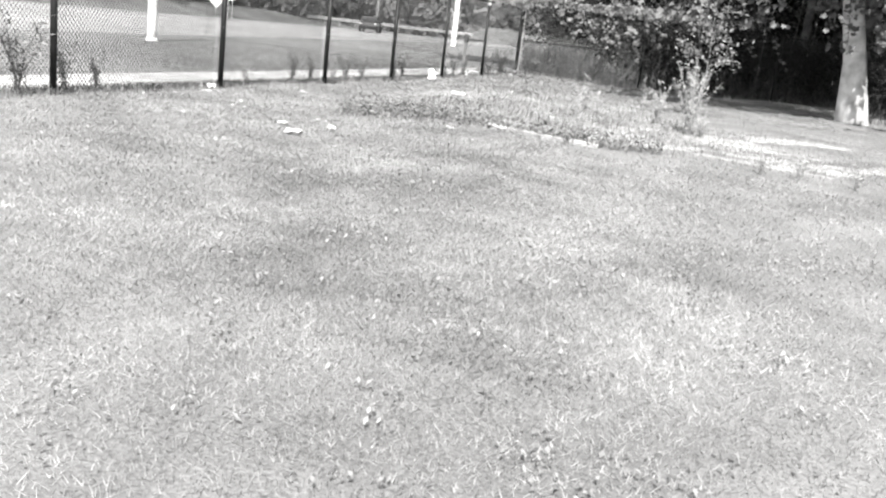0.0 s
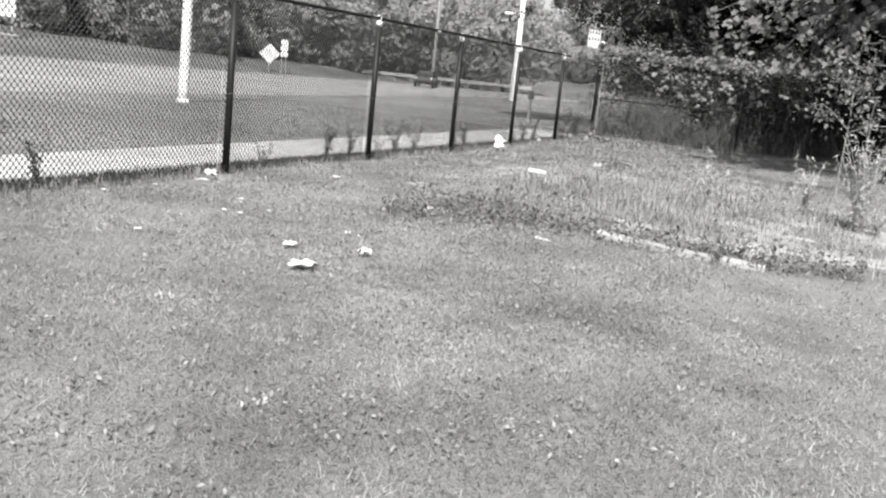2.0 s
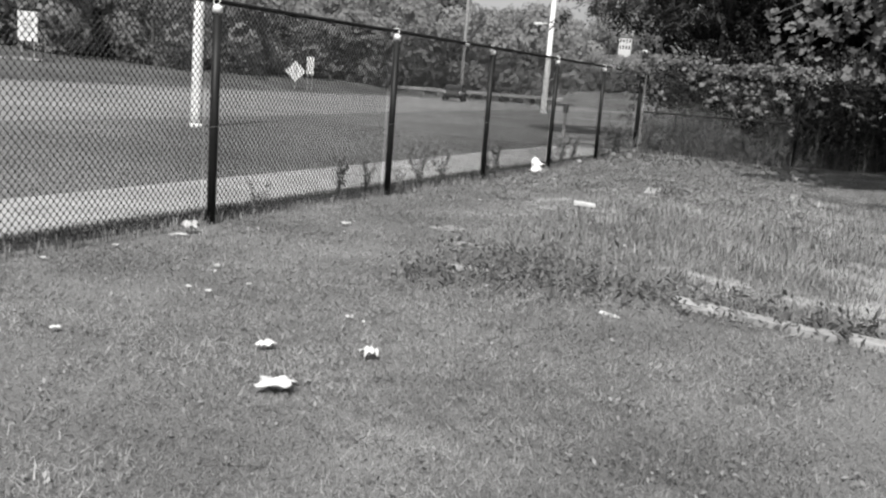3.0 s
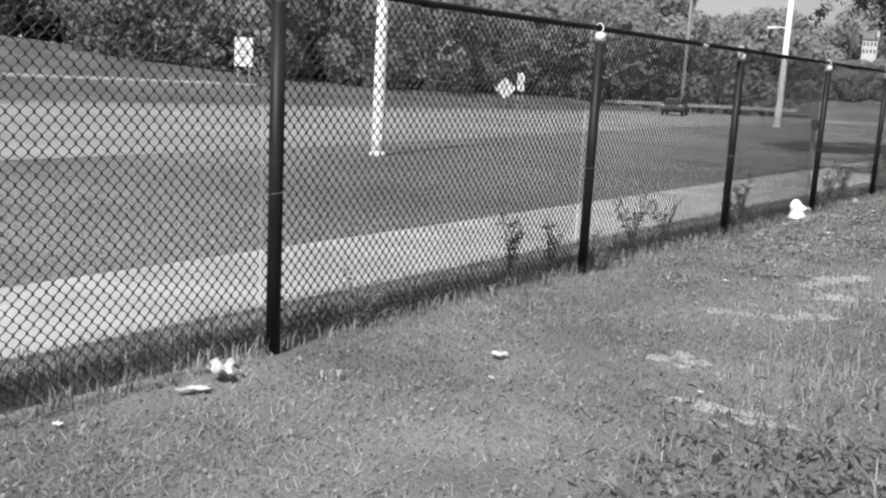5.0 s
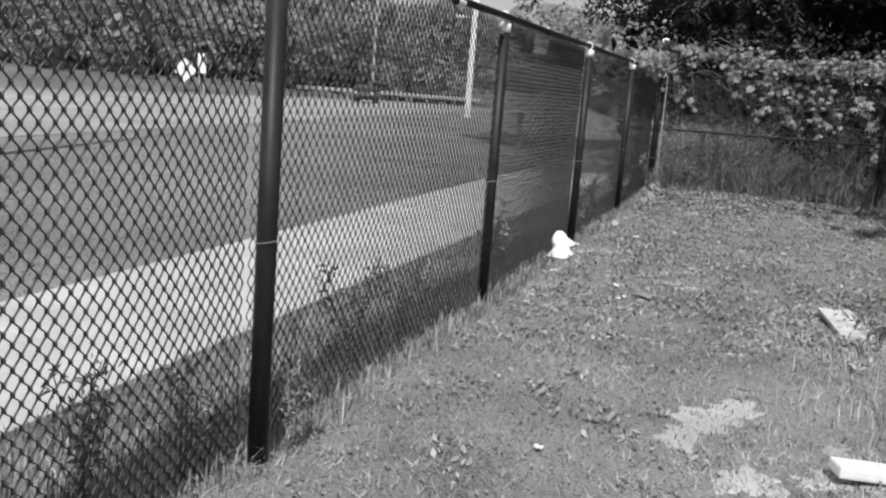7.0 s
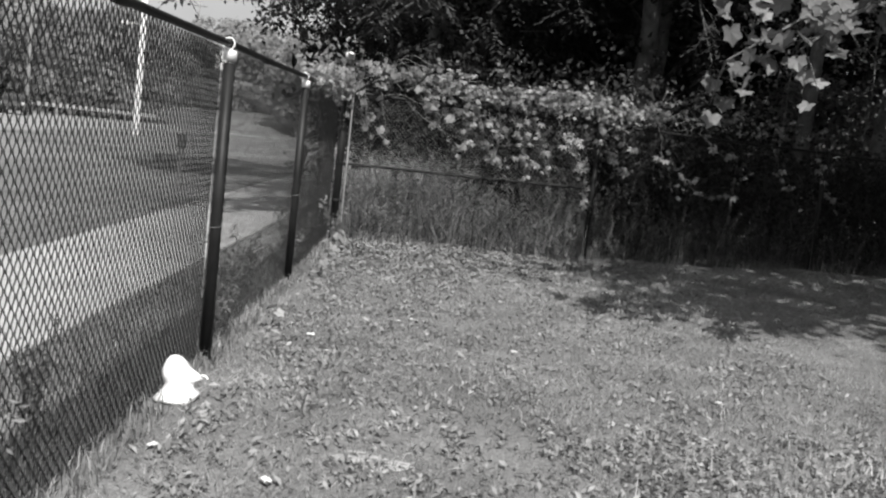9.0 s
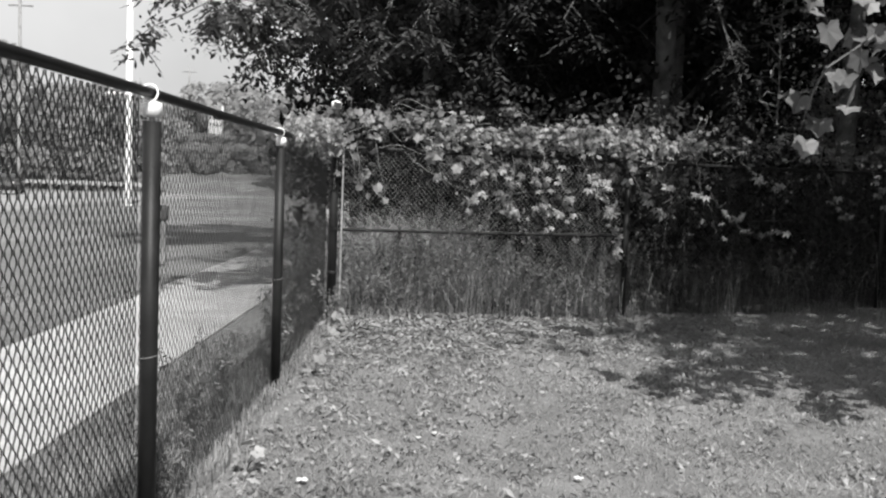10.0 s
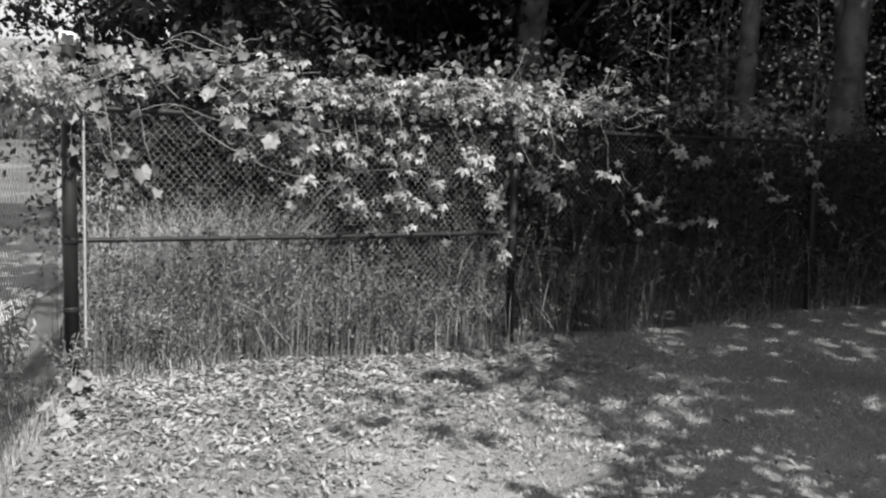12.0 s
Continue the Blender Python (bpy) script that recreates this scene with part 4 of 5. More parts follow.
# ---- single weeds ----
def weed(name, label, seed, height, stems, leaf, mat, spread=0.12, slim=0.3, dense=26):
    g = np.random.default_rng(seed)
    ob = thing(name, label, "weed")
    h, pts = Heap(), []
    for _ in range(stems):
        a, l = g.random() * 6.28, height * (0.6 + 0.5 * g.random())
        top = np.array([math.cos(a) * spread * g.random() * 2, math.sin(a) * spread * g.random() * 2, l])
        P = np.array([top * [f ** 1.5, f ** 1.5, f] + g.normal(0, 0.008, 3) * (f > 0) for f in np.linspace(0, 1, 5)])
        h.tube(P, np.linspace(0.006, 0.002, 5), 4)
        f = g.random(dense) ** 0.8
        pts.append(np.stack([np.interp(f, np.linspace(0, 1, 5), P[:, k]) for k in range(3)], 1) + g.normal(0, leaf * 0.45, (dense, 3)))
    tagged(part("stem", h.mesh("stem", M["straw" if mat == "straw" else "stem"]), None, ob), kind="stuff")
    C = np.concatenate(pts)
    C[:, 2] = np.maximum(C[:, 2], 0.02)
    part("leaves", mesh_arrays("leaves", *leaf_cards(g, C, leaf, 0.3, slim), M[mat]), None, ob)
    return ob


def stand(ob, x, y, turn=0, k=1.0):
    ob.matrix_basis = pose(x, y, float(ground_z(x, y)), 0, 0, turn) @ Matrix.Diagonal((k, k, k, 1))
    return ob


tall = weed("fence_weed", "tall leafy weed growing through the fence", 3, 0.55, 5, 0.045, "weed", dense=46)
stand(tall, -0.12, -3.45, 0, 1.7)
for x, y, k in ((-0.2, -2.7, 1.1), (-0.1, -2.3, 0.9), (-0.15, -4.2, 1.6), (0.06, 0.6, 0.7), (-0.3, 2.6, 1.0), (-0.1, 2.85, 0.9), (0.08, 3.3, 0.7), (-0.2, 4.4, 1.1), (-0.15, 5.0, 0.9), (-0.1, 6.5, 1.0), (-0.3, 7.4, 1.1), (-0.1, 9.5, 0.9), (-0.2, 10.4, 1.2), (-0.25, 11.3, 1.2), (-0.1, 12.6, 1.1), (-0.2, 13.4, 1.3), (-0.15, 14.3, 1.3), (0.1, 14.9, 1.0), (-0.35, 15.2, 1.6)):
    w = copy_thing(tall, pose(0, 0, 0))
    stand(w, x, y, 37 * y, k)
stand(weed("bushy_weed", "feathery bushy weed on the rough mound", 8, 0.95, 26, 0.06, "straw", 0.24, 0.18, 40), 6.1, 3.0, 0, 1.15)
stand(weed("dry_weed", "thin dry weed stalk on the mound", 9, 0.75, 3, 0.05, "straw", 0.03, 0.3, 26), 5.4, 2.95)
dry = weed("dry_weed", "leaning plume of pale dry weed", 10, 0.5, 9, 0.05, "straw", 0.12, 0.3, 30)
stand(dry, 4.45, 3.5, 0, 1.15)
for x, y, k in ((5.56, 3.8, 1.2), (6.3, 2.9, 0.8), (7.6, -0.4, 0.6), (7.2, -0.5, 0.5), (8.2, -0.3, 0.6)):
    stand(copy_thing(dry, pose(0, 0, 0)), x, y, 50 * x, k)

# ---- concrete edging left in the weeds ----
edging = None
for x, y, l, turn in ((4.16, -0.35, 0.32, -8), (4.50, -0.37, 0.46, -4), (4.86, -0.41, 0.28, 6), (5.22, -0.38, 0.34, 4), (2.47, -0.12, 0.32, 52)):
    bm = box(l, 0.13, 0.10, (0, 0, 0.03), 0.015)
    for v in bm.verts:
        v.co += Vector((random.uniform(-1, 1), random.uniform(-1, 1), random.uniform(-1, 1))) * 0.006
    ob = part("edging_stone", bm, M["concrete"], None)
    ob.matrix_basis = pose(x, y, float(ground_z(x, y)) - 0.035, 2, 3, turn)
    tagged(ob, "broken pale concrete edging stone among weeds", "edging stone", "edging stones")


# ---- undergrowth at the back fence ----
def along(n, s0, s1, o0, o1):
    s, o = s0 + (s1 - s0) * rng.random(n), o0 + (o1 - o0) * rng.random(n)
    return np.stack([BACK_O.x + BACK_D.x * s + BACK_D.y * o, BACK_O.y + BACK_D.y * s - BACK_D.x * o], 1)


def stalk_growth(name, n, s0, s1, o0, o1, low, high, leaf, per, mat, stalk_mat, label, slim=0.34):
    """Upright thin stalks with small drooping leaves, thickest in their upper half, with gaps between clumps."""
    h, pts = Heap(), []
    xy = along(n, s0, s1, o0, o1)
    clump = 0.5 + 0.5 * np.sin(xy[:, 0] * 4.3 + 2.0 * np.sin(xy[:, 0] * 1.7) + xy[:, 1] * 2.0)
    for p, c in zip(xy, clump):
        l = (low + (high - low) * rng.random()) * (0.42 + 0.66 * c)
        d = rng.normal(0, 0.10, 2)
        z = float(ground_z(p[0], p[1]))
        P = np.array([(p[0], p[1], z - 0.02), (p[0] + d[0] * 0.3, p[1] + d[1] * 0.3, z + l * 0.4), (p[0] + d[0], p[1] + d[1], z + l * 0.75), (p[0] + d[0] * 1.9, p[1] + d[1] * 1.9, z + l)])
        h.tube(P, [0.0042, 0.0034, 0.0026, 0.0014], 3)
        k = int(per * (0.4 + 0.9 * rng.random()))
        f = 1 - 0.85 * rng.random(k) ** 1.5
        pts.append(np.stack([np.interp(f, [0, 0.4, 0.75, 1], P[:, j]) for j in range(3)], 1) + rng.normal(0, leaf * 0.55, (k, 3)))
    tagged(new("bare_stalks", h.mesh("bare_stalks", M[stalk_mat])), "thin upright stalks of " + label, "stalks", kind="stuff")
    V, F = leaf_cards(rng, np.concatenate(pts), leaf, 0.25, slim)
    return tagged(new(name, mesh_arrays(name, V, F, M[mat])), "small leaves of " + label, "undergrowth", kind="stuff")


stalk_growth("undergrowth", 330, 0.15, 3.9, -0.55, 0.06, 0.55, 1.15, 0.046, 38, "brush", "stem", "pale weeds standing against the back fence")
# growth in the shade: the dark is in the leaf colour
stalk_growth("undergrowth", 260, 0.2, 4.2, -1.7, -0.5, 0.7, 1.35, 0.05, 34, "shade_dark_leaf", "bark", "growth behind the back fence, darkened for shade")
stalk_growth("undergrowth", 220, 3.7, 12.0, -1.2, 0.02, 0.5, 1.2, 0.05, 24, "shade_dark_leaf", "bark", "growth along the back fence, darkened for shade")
stalk_growth("undergrowth", 80, 3.7, 9.5, -0.25, 0.1, 0.35, 1.0, 0.05, 14, "brush", "stem", "sparse pale weeds along the shaded back fence", 0.25)
grass("tall_grass", along(1500, 0.1, 12.5, -2.2, -0.05), 0.55, 0.008, "shade_dark_leaf", "tall grass behind the back fence, darkened for shade", 1.0, 0.9)
grass("tall_grass", along(2600, 0.35, 2.1, -2.3, -0.9), 1.02, 0.005, "straw", "tall dry grass behind the back fence", 0.6, 1.0)
grass("tall_grass", along(330, 0.2, 5.6, -0.5, 0.1), 0.62, 0.006, "weed", "single long grass blades standing at the back fence", 0.5, 0.5)
xy = along(4500, 0.2, 12.5, -0.08, 0.2)
xy = xy[rng.random(len(xy)) < 0.25 + 0.5 * np.sin(xy[:, 0] * 3.3) * np.sin(xy[:, 0] * 1.1 + 1)]
grass("fence_foot_grass", xy, 0.15, 0.007, "weed", "grass at the foot of the back fence", 0.9, 0.9)
h = Heap()
for _ in range(20):
    p = along(1, 0.3, 4.5, -0.3, 0.12)[0]
    l, d = 0.35 + 0.75 * rng.random(), rng.normal(0, 0.16, 2)
    h.tube([(p[0], p[1], 0), (p[0] + d[0] * 0.2, p[1] + d[1] * 0.3, l * 0.35), (p[0] + d[0], p[1] + d[1] * 0.5, l * 0.75), (p[0] + d[0] * 2.2, p[1] + d[1], l)], [0.007, 0.005, 0.004, 0.002], 5)
tagged(new("bare_stalks", h.mesh("bare_stalks", M["stem"], True)), "bent bare stems at the foot of the fence", "stalks", kind="stuff")
grass("wood_floor_growth", scatter(4000, 9.0, 20.0, 13.5, 25.0), 0.35, 0.016, "shade_dark_leaf", "low growth on the woodland floor, darkened for shade", 0.5, 0.4)


# ---- vine on the back fence ----
def lobed_leaf(name, mat, lobes=5):
    """A lobed vine leaf about 1 across, tip towards -y, slightly folded."""
    bm = bmesh.new()
    c = bm.verts.new((0, 0.12, -0.06))
    tips = [(0.0, -0.60), (0.22, -0.36), (0.50, -0.26), (0.41, 0.04), (0.46, 0.34), (0.17, 0.38), (0.0, 0.24)]
    ring = [bm.verts.new((x, y, 0.10 * abs(x) - 0.10 * (y < -0.4))) for x, y in tips]
    left = [bm.verts.new((-x, y, 0.10 * abs(x))) for x, y in tips[1:-1]]
    order = ring + left[::-1]
    for a, b in zip(order, order[1:] + order[:1]):
        bm.faces.new((c, a, b))
    me = bpy.data.meshes.new(name)
    bm.to_mesh(me)
    bm.free()
    me.materials.append(mat)
    return me


def creeper_leaf(name, mat):
    """Five drooping leaflets from one stalk, about 1 across."""
    bm = bmesh.new()
    for a in (-100, -52, 0, 52, 100):
        r = radians(a)
        d, s = Vector((math.sin(r), -math.cos(r), 0)), Vector((math.cos(r), math.sin(r), 0))
        l = 0.62 if abs(a) < 60 else 0.42
        p = [Vector((0, 0.1, 0)), d * l * 0.55 + s * l * 0.24 + Vector((0, 0.1, 0.05)), d * l + Vector((0, 0.1, -0.16)), d * l * 0.55 - s * l * 0.24 + Vector((0, 0.1, 0.05))]
        v = [bm.verts.new(q) for q in p]
        bm.faces.new((v[0], v[1], v[2]))
        bm.faces.new((v[0], v[2], v[3]))
    me = bpy.data.meshes.new(name)
    bm.to_mesh(me)
    bm.free()
    me.materials.append(mat)
    return me


GRAPE, CREEPER = lobed_leaf("leaf", M["vine"]), creeper_leaf("leaf", M["vine"])


def leaf_pose(p, size, g, face=(0.29, -0.956, 0.55), loose=0.68):
    """A pose that turns a leaf's upper side outwards and lets its tip hang."""
    n = (Vector(face).normalized() + Vector(g.normal(0, loose, 3))).normalized()
    down = Vector((0, 0, -1)) + Vector(g.normal(0, 0.35, 3))
    tip = (down - n * down.dot(n)).normalized()
    x = (-tip).cross(n)
    return Matrix(((x.x, -tip.x, n.x, p[0]), (x.y, -tip.y, n.y, p[1]), (x.z, -tip.z, n.z, p[2]), (0, 0, 0, 1))) @ Matrix.Diagonal((size, size, size, 1))


def baked(name, mesh, poses, mat):
    """Many leaves joined into one mesh."""
    n = len(mesh.vertices)
    co = np.empty(n * 3)
    mesh.vertices.foreach_get("co", co)
    co = np.c_[co.reshape(-1, 3), np.ones(n)]
    F = np.array([p.vertices[:] for p in mesh.polygons])
    A = np.array([np.array(m) for m in poses])
    V = np.einsum("nij,kj->nki", A, co)[:, :, :3].reshape(-1, 3)
    return mesh_arrays(name, V, (F[None] + (np.arange(len(A)) * n)[:, None, None]).reshape(-1, 3), mat)


def vine_at(s, off, z):
    """Along the back fence, and round the corner along the side fence where s is below zero."""
    return back(s, off, z) if s >= 0 else Vector((off * 0.6, 15.33 + s, z))


def build_vine():
    g = np.random.default_rng(404)
    ob = thing("climbing_vine", "climbing vine with pale lobed leaves draped over the fence", "vine")
    stems = Heap()
    grape, creeper = [], []

    def strand(s0, z0, s1, z1, count, sort, size, sag=0.12, out=0.12):
        f = np.linspace(0, 1, 9)
        S, Z = s0 + (s1 - s0) * f, z0 + (z1 - z0) * f - sag * np.sin(f * np.pi)
        S, Z = S + np.cumsum(g.normal(0, 0.014, 9)), Z + np.cumsum(g.normal(0, 0.012, 9))
        O = out + g.normal(0, 0.025, 9)
        P = np.array([vine_at(a, b, c) for a, b, c in zip(S, O, Z)])
        stems.tube(P, np.linspace(0.004, 0.002, 9), 4)
        for q in np.sort(g.random(count)):
            p = np.array([np.interp(q, f, P[:, k]) for k in range(3)]) + g.normal(0, 0.045, 3)
            sort.append((p, size * (0.7 + 0.6 * g.random())))

    # the thick mat along the top rail
    for i in range(40):
        s = -2.5 + 9.6 * i / 39
        crest = 2.36 + 0.07 * math.sin(s * 2.3) + 0.03 * math.sin(s * 6.1)
        kind, size, cnt = (creeper, 0.075, 20) if s < -0.1 else (grape, 0.088, 9) if s < 1.3 else (creeper, 0.088, 30 if s < 4.0 else 14 if s < 4.8 else 5)
        low = 2.0 if s > 0 else 1.93
        if s < 0.1:
            crest = (2.13 if s > -1 else 2.05) + 0.05 * math.sin(s * 5)
        strand(s - 0.35, low + g.random() * 0.15, s + 0.35, crest - 0.22 * g.random(), cnt, kind, size, -0.05, 0.06 + 0.14 * g.random())
        strand(s + 0.3, low + 0.05, s - 0.3, crest - 0.12, cnt - 2, kind, size, -0.08, -0.05 + 0.16 * g.random())
        if 0.2 < s < 4.2:
            strand(s - 0.4, low + 0.1, s + 0.4, crest - 0.06, 11 if s < 1.3 else 14, creeper, 0.085, -0.03, 0.02 + 0.1 * g.random())
        elif s < 0.2:
            strand(s - 0.3, low, s + 0.3, crest - 0.05, 8, creeper, 0.085, -0.04, 0.05)
    # loose shoots that stand above the mat
    for s, l, w in ((0.22, 0.22, -0.1), (1.1, 0.15, 0.25), (1.9, 0.14, 0.2), (2.2, 0.13, -0.15), (2.9, 0.13, 0.15), (3.4, 0.17, 0.12), (4.2, 0.12, -0.2), (4.6, 0.22, 0.15)):
        strand(s, 2.33, s + w, 2.33 + l, 5, grape, 0.05, -0.05, 0.05)
    # bare curling tendrils
    for s, z, w, l in ((1.2, 2.36, -0.5, 0.15), (1.05, 2.36, -0.4, 0.09), (0.55, 2.38, -0.2, 0.1), (2.35, 2.38, -0.3, 0.07), (2.75, 2.4, 0.3, 0.06), (3.55, 2.38, 0.22, 0.26), (4.5, 2.35, 0.16, 0.2)):
        f = np.linspace(0, 1, 10)
        stems.tube(np.array([vine_at(s + w * q, 0.06 + 0.05 * math.sin(5 * q), z + l * math.sin(q * 2.2) + 0.02 * math.sin(q * 9 + s)) for q in f]), np.linspace(0.0042, 0.002, 10), 4)
    # long pale runners through the mat
    for _ in range(16):
        s, z = 0.1 + 4.2 * g.random(), 1.95 + 0.35 * g.random()
        f = np.linspace(0, 1, 9)
        w, q = g.normal(0, 0.5), g.normal(0, 0.16)
        stems.tube(np.array([vine_at(max(s + w * a, 0.02), 0.17 + 0.03 * math.sin(7 * a), z + q * a + 0.05 * math.sin(a * 6)) for a in f]), 0.0028, 4)
    # hanging strands and loops
    for s0, z0, s1, z1, cnt, sort, size in (
            (0.25, 2.05, 0.42, 1.45, 7, grape, 0.10), (0.45, 2.05, 0.62, 1.42, 6, grape, 0.10), (0.2, 2.0, 0.3, 1.5, 5, grape, 0.10), (0.05, 2.0, -0.03, 1.55, 4, grape, 0.10),
            (0.9, 2.1, 1.45, 1.85, 9, grape, 0.11), (1.4, 2.05, 1.95, 1.88, 9, grape, 0.11), (0.8, 1.95, 1.9, 1.5, 7, creeper, 0.09),
            (1.7, 2.1, 2.0, 1.25, 20, creeper, 0.10), (1.9, 2.1, 2.25, 1.15, 20, creeper, 0.10), (2.1, 2.1, 2.2, 1.3, 14, creeper, 0.10), (2.2, 2.1, 2.7, 1.2, 22, creeper, 0.10), (2.45, 2.1, 2.55, 1.05, 18, creeper, 0.10), (2.6, 2.1, 2.95, 0.95, 24, creeper, 0.11), (1.75, 1.9, 1.6, 1.3, 16, creeper, 0.10),
            (2.85, 2.1, 3.45, 1.35, 20, creeper, 0.115), (3.3, 1.55, 3.62, 0.75, 20, creeper, 0.11), (3.0, 2.1, 3.3, 1.7, 12, creeper, 0.14), (3.5, 2.1, 4.1, 1.3, 15, creeper, 0.13), (3.9, 2.05, 4.2, 1.6, 10, creeper, 0.13),
            (4.75, 1.6, 5.3, 1.3, 12, creeper, 0.12), (4.5, 2.0, 4.9, 1.2, 9, creeper, 0.11), (5.2, 2.0, 5.9, 1.75, 8, creeper, 0.12), (5.0, 1.3, 5.8, 1.15, 8, creeper, 0.12), (6.4, 2.0, 6.9, 1.3, 8, creeper, 0.12), (7.2, 2.0, 7.8, 1.1, 12, creeper, 0.12)):
        strand(s0, z0, s1, z1, cnt, sort, size)
    part("stem", stems.mesh("stem", M["stem"], True), None, ob)
    singles = 0
    for sort, mesh in ((grape, GRAPE), (creeper, CREEPER)):
        poses = [leaf_pose(p, s, g) for p, s in sort]
        front = [m for m, (p, s) in zip(poses, sort) if s > 0.10 and singles < 290]
        front = front[:150]
        singles += len(front)
        for m in front:
            o = part("leaf", mesh, None, ob)
            o.matrix_basis = m
        rest = [m for m in poses if not any(m is q for q in front)]
        tagged(part("leaves", baked("leaves", mesh, rest, M["vine"]), None, ob), kind="stuff")
    return ob


build_vine()


def broad_plant(x, y, leaves, size, seed):
    """A low plant with large lobed leaves on short stalks."""
    g = np.random.default_rng(seed)
    ob = thing("broadleaf_plant", "low plant with large pale leaves at the fence foot", "plant", "broad-leaved plants", at=pose(x, y, float(ground_z(x, y))))
    h = Heap()
    for k in range(leaves):
        a, r = k * 2.4 + g.random(), size * (0.5 + 0.9 * g.random())
        p = np.array([math.cos(a) * r, math.sin(a) * r, 0.05 + 0.14 * g.random()])
        h.tube([(0, 0, 0), (p[0] * 0.5, p[1] * 0.5, p[2] * 0.8), tuple(p)], [0.005, 0.004, 0.003], 4)
        o = part("leaf", GRAPE, None, ob)
        o.matrix_basis = leaf_pose(p, size * (0.7 + 0.6 * g.random()), g, (0.3 * math.cos(a), 0.3 * math.sin(a) - 0.2, 1.0), 0.25)
    part("stalks", h.mesh("stalks", M["stem"], True), None, ob)
    return ob


for k, (x, y, leaves, size) in enumerate(((0.24, 12.5, 6, 0.09), (0.14, 14.4, 6, 0.09), (0.12, 14.95, 6, 0.10), (0.2, 10.1, 5, 0.07), (-0.25, 14.7, 7, 0.11), (-0.2, 13.4, 6, 0.10))):
    broad_plant(x, y, leaves, size, 700 + k)


# ---- the yard tree's low branch with large leaves, and a sapling ----
def build_low_branch():
    g = np.random.default_rng(606)
    base = np.array([9.1, 13.0, float(ground_z(9.1, 13.0))])
    root = np.array([8.0, 11.4, 4.8])
    mesh = lobed_leaf("leaf", M["big_leaf"])
    # the last six ends are unseen branches, added to shade the trunk
    for ex, ey, ez, count in ((3.35, 10.5, 2.36, 60), (3.15, 10.5, 2.9, 56), (3.9, 10.5, 2.4, 60), (4.5, 10.4, 2.3, 60), (3.9, 10.8, 3.1, 60), (5.1, 10.6, 2.0, 70), (5.0, 10.8, 3.0, 70), (5.9, 10.9, 2.9, 60), (6.5, 11.2, 2.1, 60), (8.6, 11.6, 1.8, 50), (9.2, 11.6, 2.0, 60), (9.8, 11.9, 2.1, 50), (8.2, 11.7, 2.3, 50), (9.1, 11.4, 2.9, 60), (9.6, 10.4, 4.3, 90), (9.0, 10.8, 3.9, 90), (10.0, 10.0, 5.0, 90), (9.3, 10.9, 3.1, 120), (9.8, 10.7, 3.6, 120), (8.9, 11.2, 2.9, 120)):
        end = np.array([ex, ey, ez])
        h = Heap()
        f = np.linspace(0, 1, 6)[:, None]
        P = root + (end - root) * f + [0, 0, 1.0] * (1.1 * f * (1 - f)) + g.normal(0, 0.05, (6, 3)) * f - base
        h.tube(P, np.linspace(0.05, 0.006, 6), 6)
        poses = []
        for k in range(14):
            q = 0.55 + 0.45 * k / 13
            p = np.array([np.interp(q, f[:, 0], P[:, j]) for j in range(3)])
            e = p + [g.normal(-0.02, 0.2), g.normal(0, 0.25), -0.04 - 0.28 * g.random()]
            h.tube([p, (p + e) / 2 + [0, 0, 0.05], e], [0.008, 0.005, 0.003], 4)
            for _ in range(count // 14 + 1):
                c = p + (e - p) * (0.35 + 0.75 * g.random()) + g.normal(0, 0.09, 3)
                poses.append(leaf_pose(c, 0.10 + 0.08 * g.random(), g, (-0.2, -0.8, 0.6), 0.5))
        branch = part("branch", h.mesh("branch", M["bark"], True), None, yard_tree, "low branch with large hanging leaves")
        near = 40 if ex < 4.5 else 10
        for m in poses[-near:]:
            o = part("leaf", mesh, None, branch)
            o.matrix_basis = m
        tagged(part("leaves", baked("leaves", mesh, poses[:-near], M["big_leaf"]), None, branch), kind="stuff")


build_low_branch()


def add_shade_canopy(ob, root, mid, radii, leaves, seed):
    """An unseen high limb with a broad head of leaves, added to block light; places are in the world."""
    g = np.random.default_rng(seed)
    base = np.array(ob.location)
    root, mid = np.array(root) - base, np.array(mid) - base
    D = g.normal(size=(18, 3))
    D /= np.linalg.norm(D, axis=1)[:, None]
    K = mid + D * (0.4 + 0.6 * g.random((18, 1))) * radii
    h = Heap()
    h.tube([root, (root + mid) / 2 + [0, 0, 0.3], mid], [0.1, 0.07, 0.04], 7)
    for k in K:
        h.tube([mid, (mid + k) / 2 + [0, 0, 0.15], k], [0.035, 0.02, 0.008], 5)
    b = part("bough", h.mesh("bough", M["bark"], True), None, ob)
    C = K[g.integers(0, 18, leaves)] + g.normal(0, 0.42, (leaves, 3))
    N = g.normal(0, 0.6, (leaves, 3)) + [0, 0, 1.0]
    tagged(part("leaves", mesh_arrays("leaves", *shell_leaves(g, C, N / np.linalg.norm(N, axis=1)[:, None], 0.22), M["leaf"]), None, b), kind="stuff")


# limbs out of view, added to shade the wood's trunks and the vine's right end
add_shade_canopy(unseen_side_tree, (11.0, 13.6, 5.0), (9.9, 15.5, 8.0), (2.2, 1.2, 0.9), 1900, 92)
add_shade_canopy(yard_tree, (8.2, 11.8, 4.6), (7.6, 13.1, 7.3), (2.5, 1.0, 0.9), 2300, 91)
sapling = tree("sapling", "slim pale sapling with drooping leaves by the fence", 52, 5.9, 7.8, 2.9, 0.6, 1.0, 480, 0.09, 0.018, "stem", "weed", 0.16)


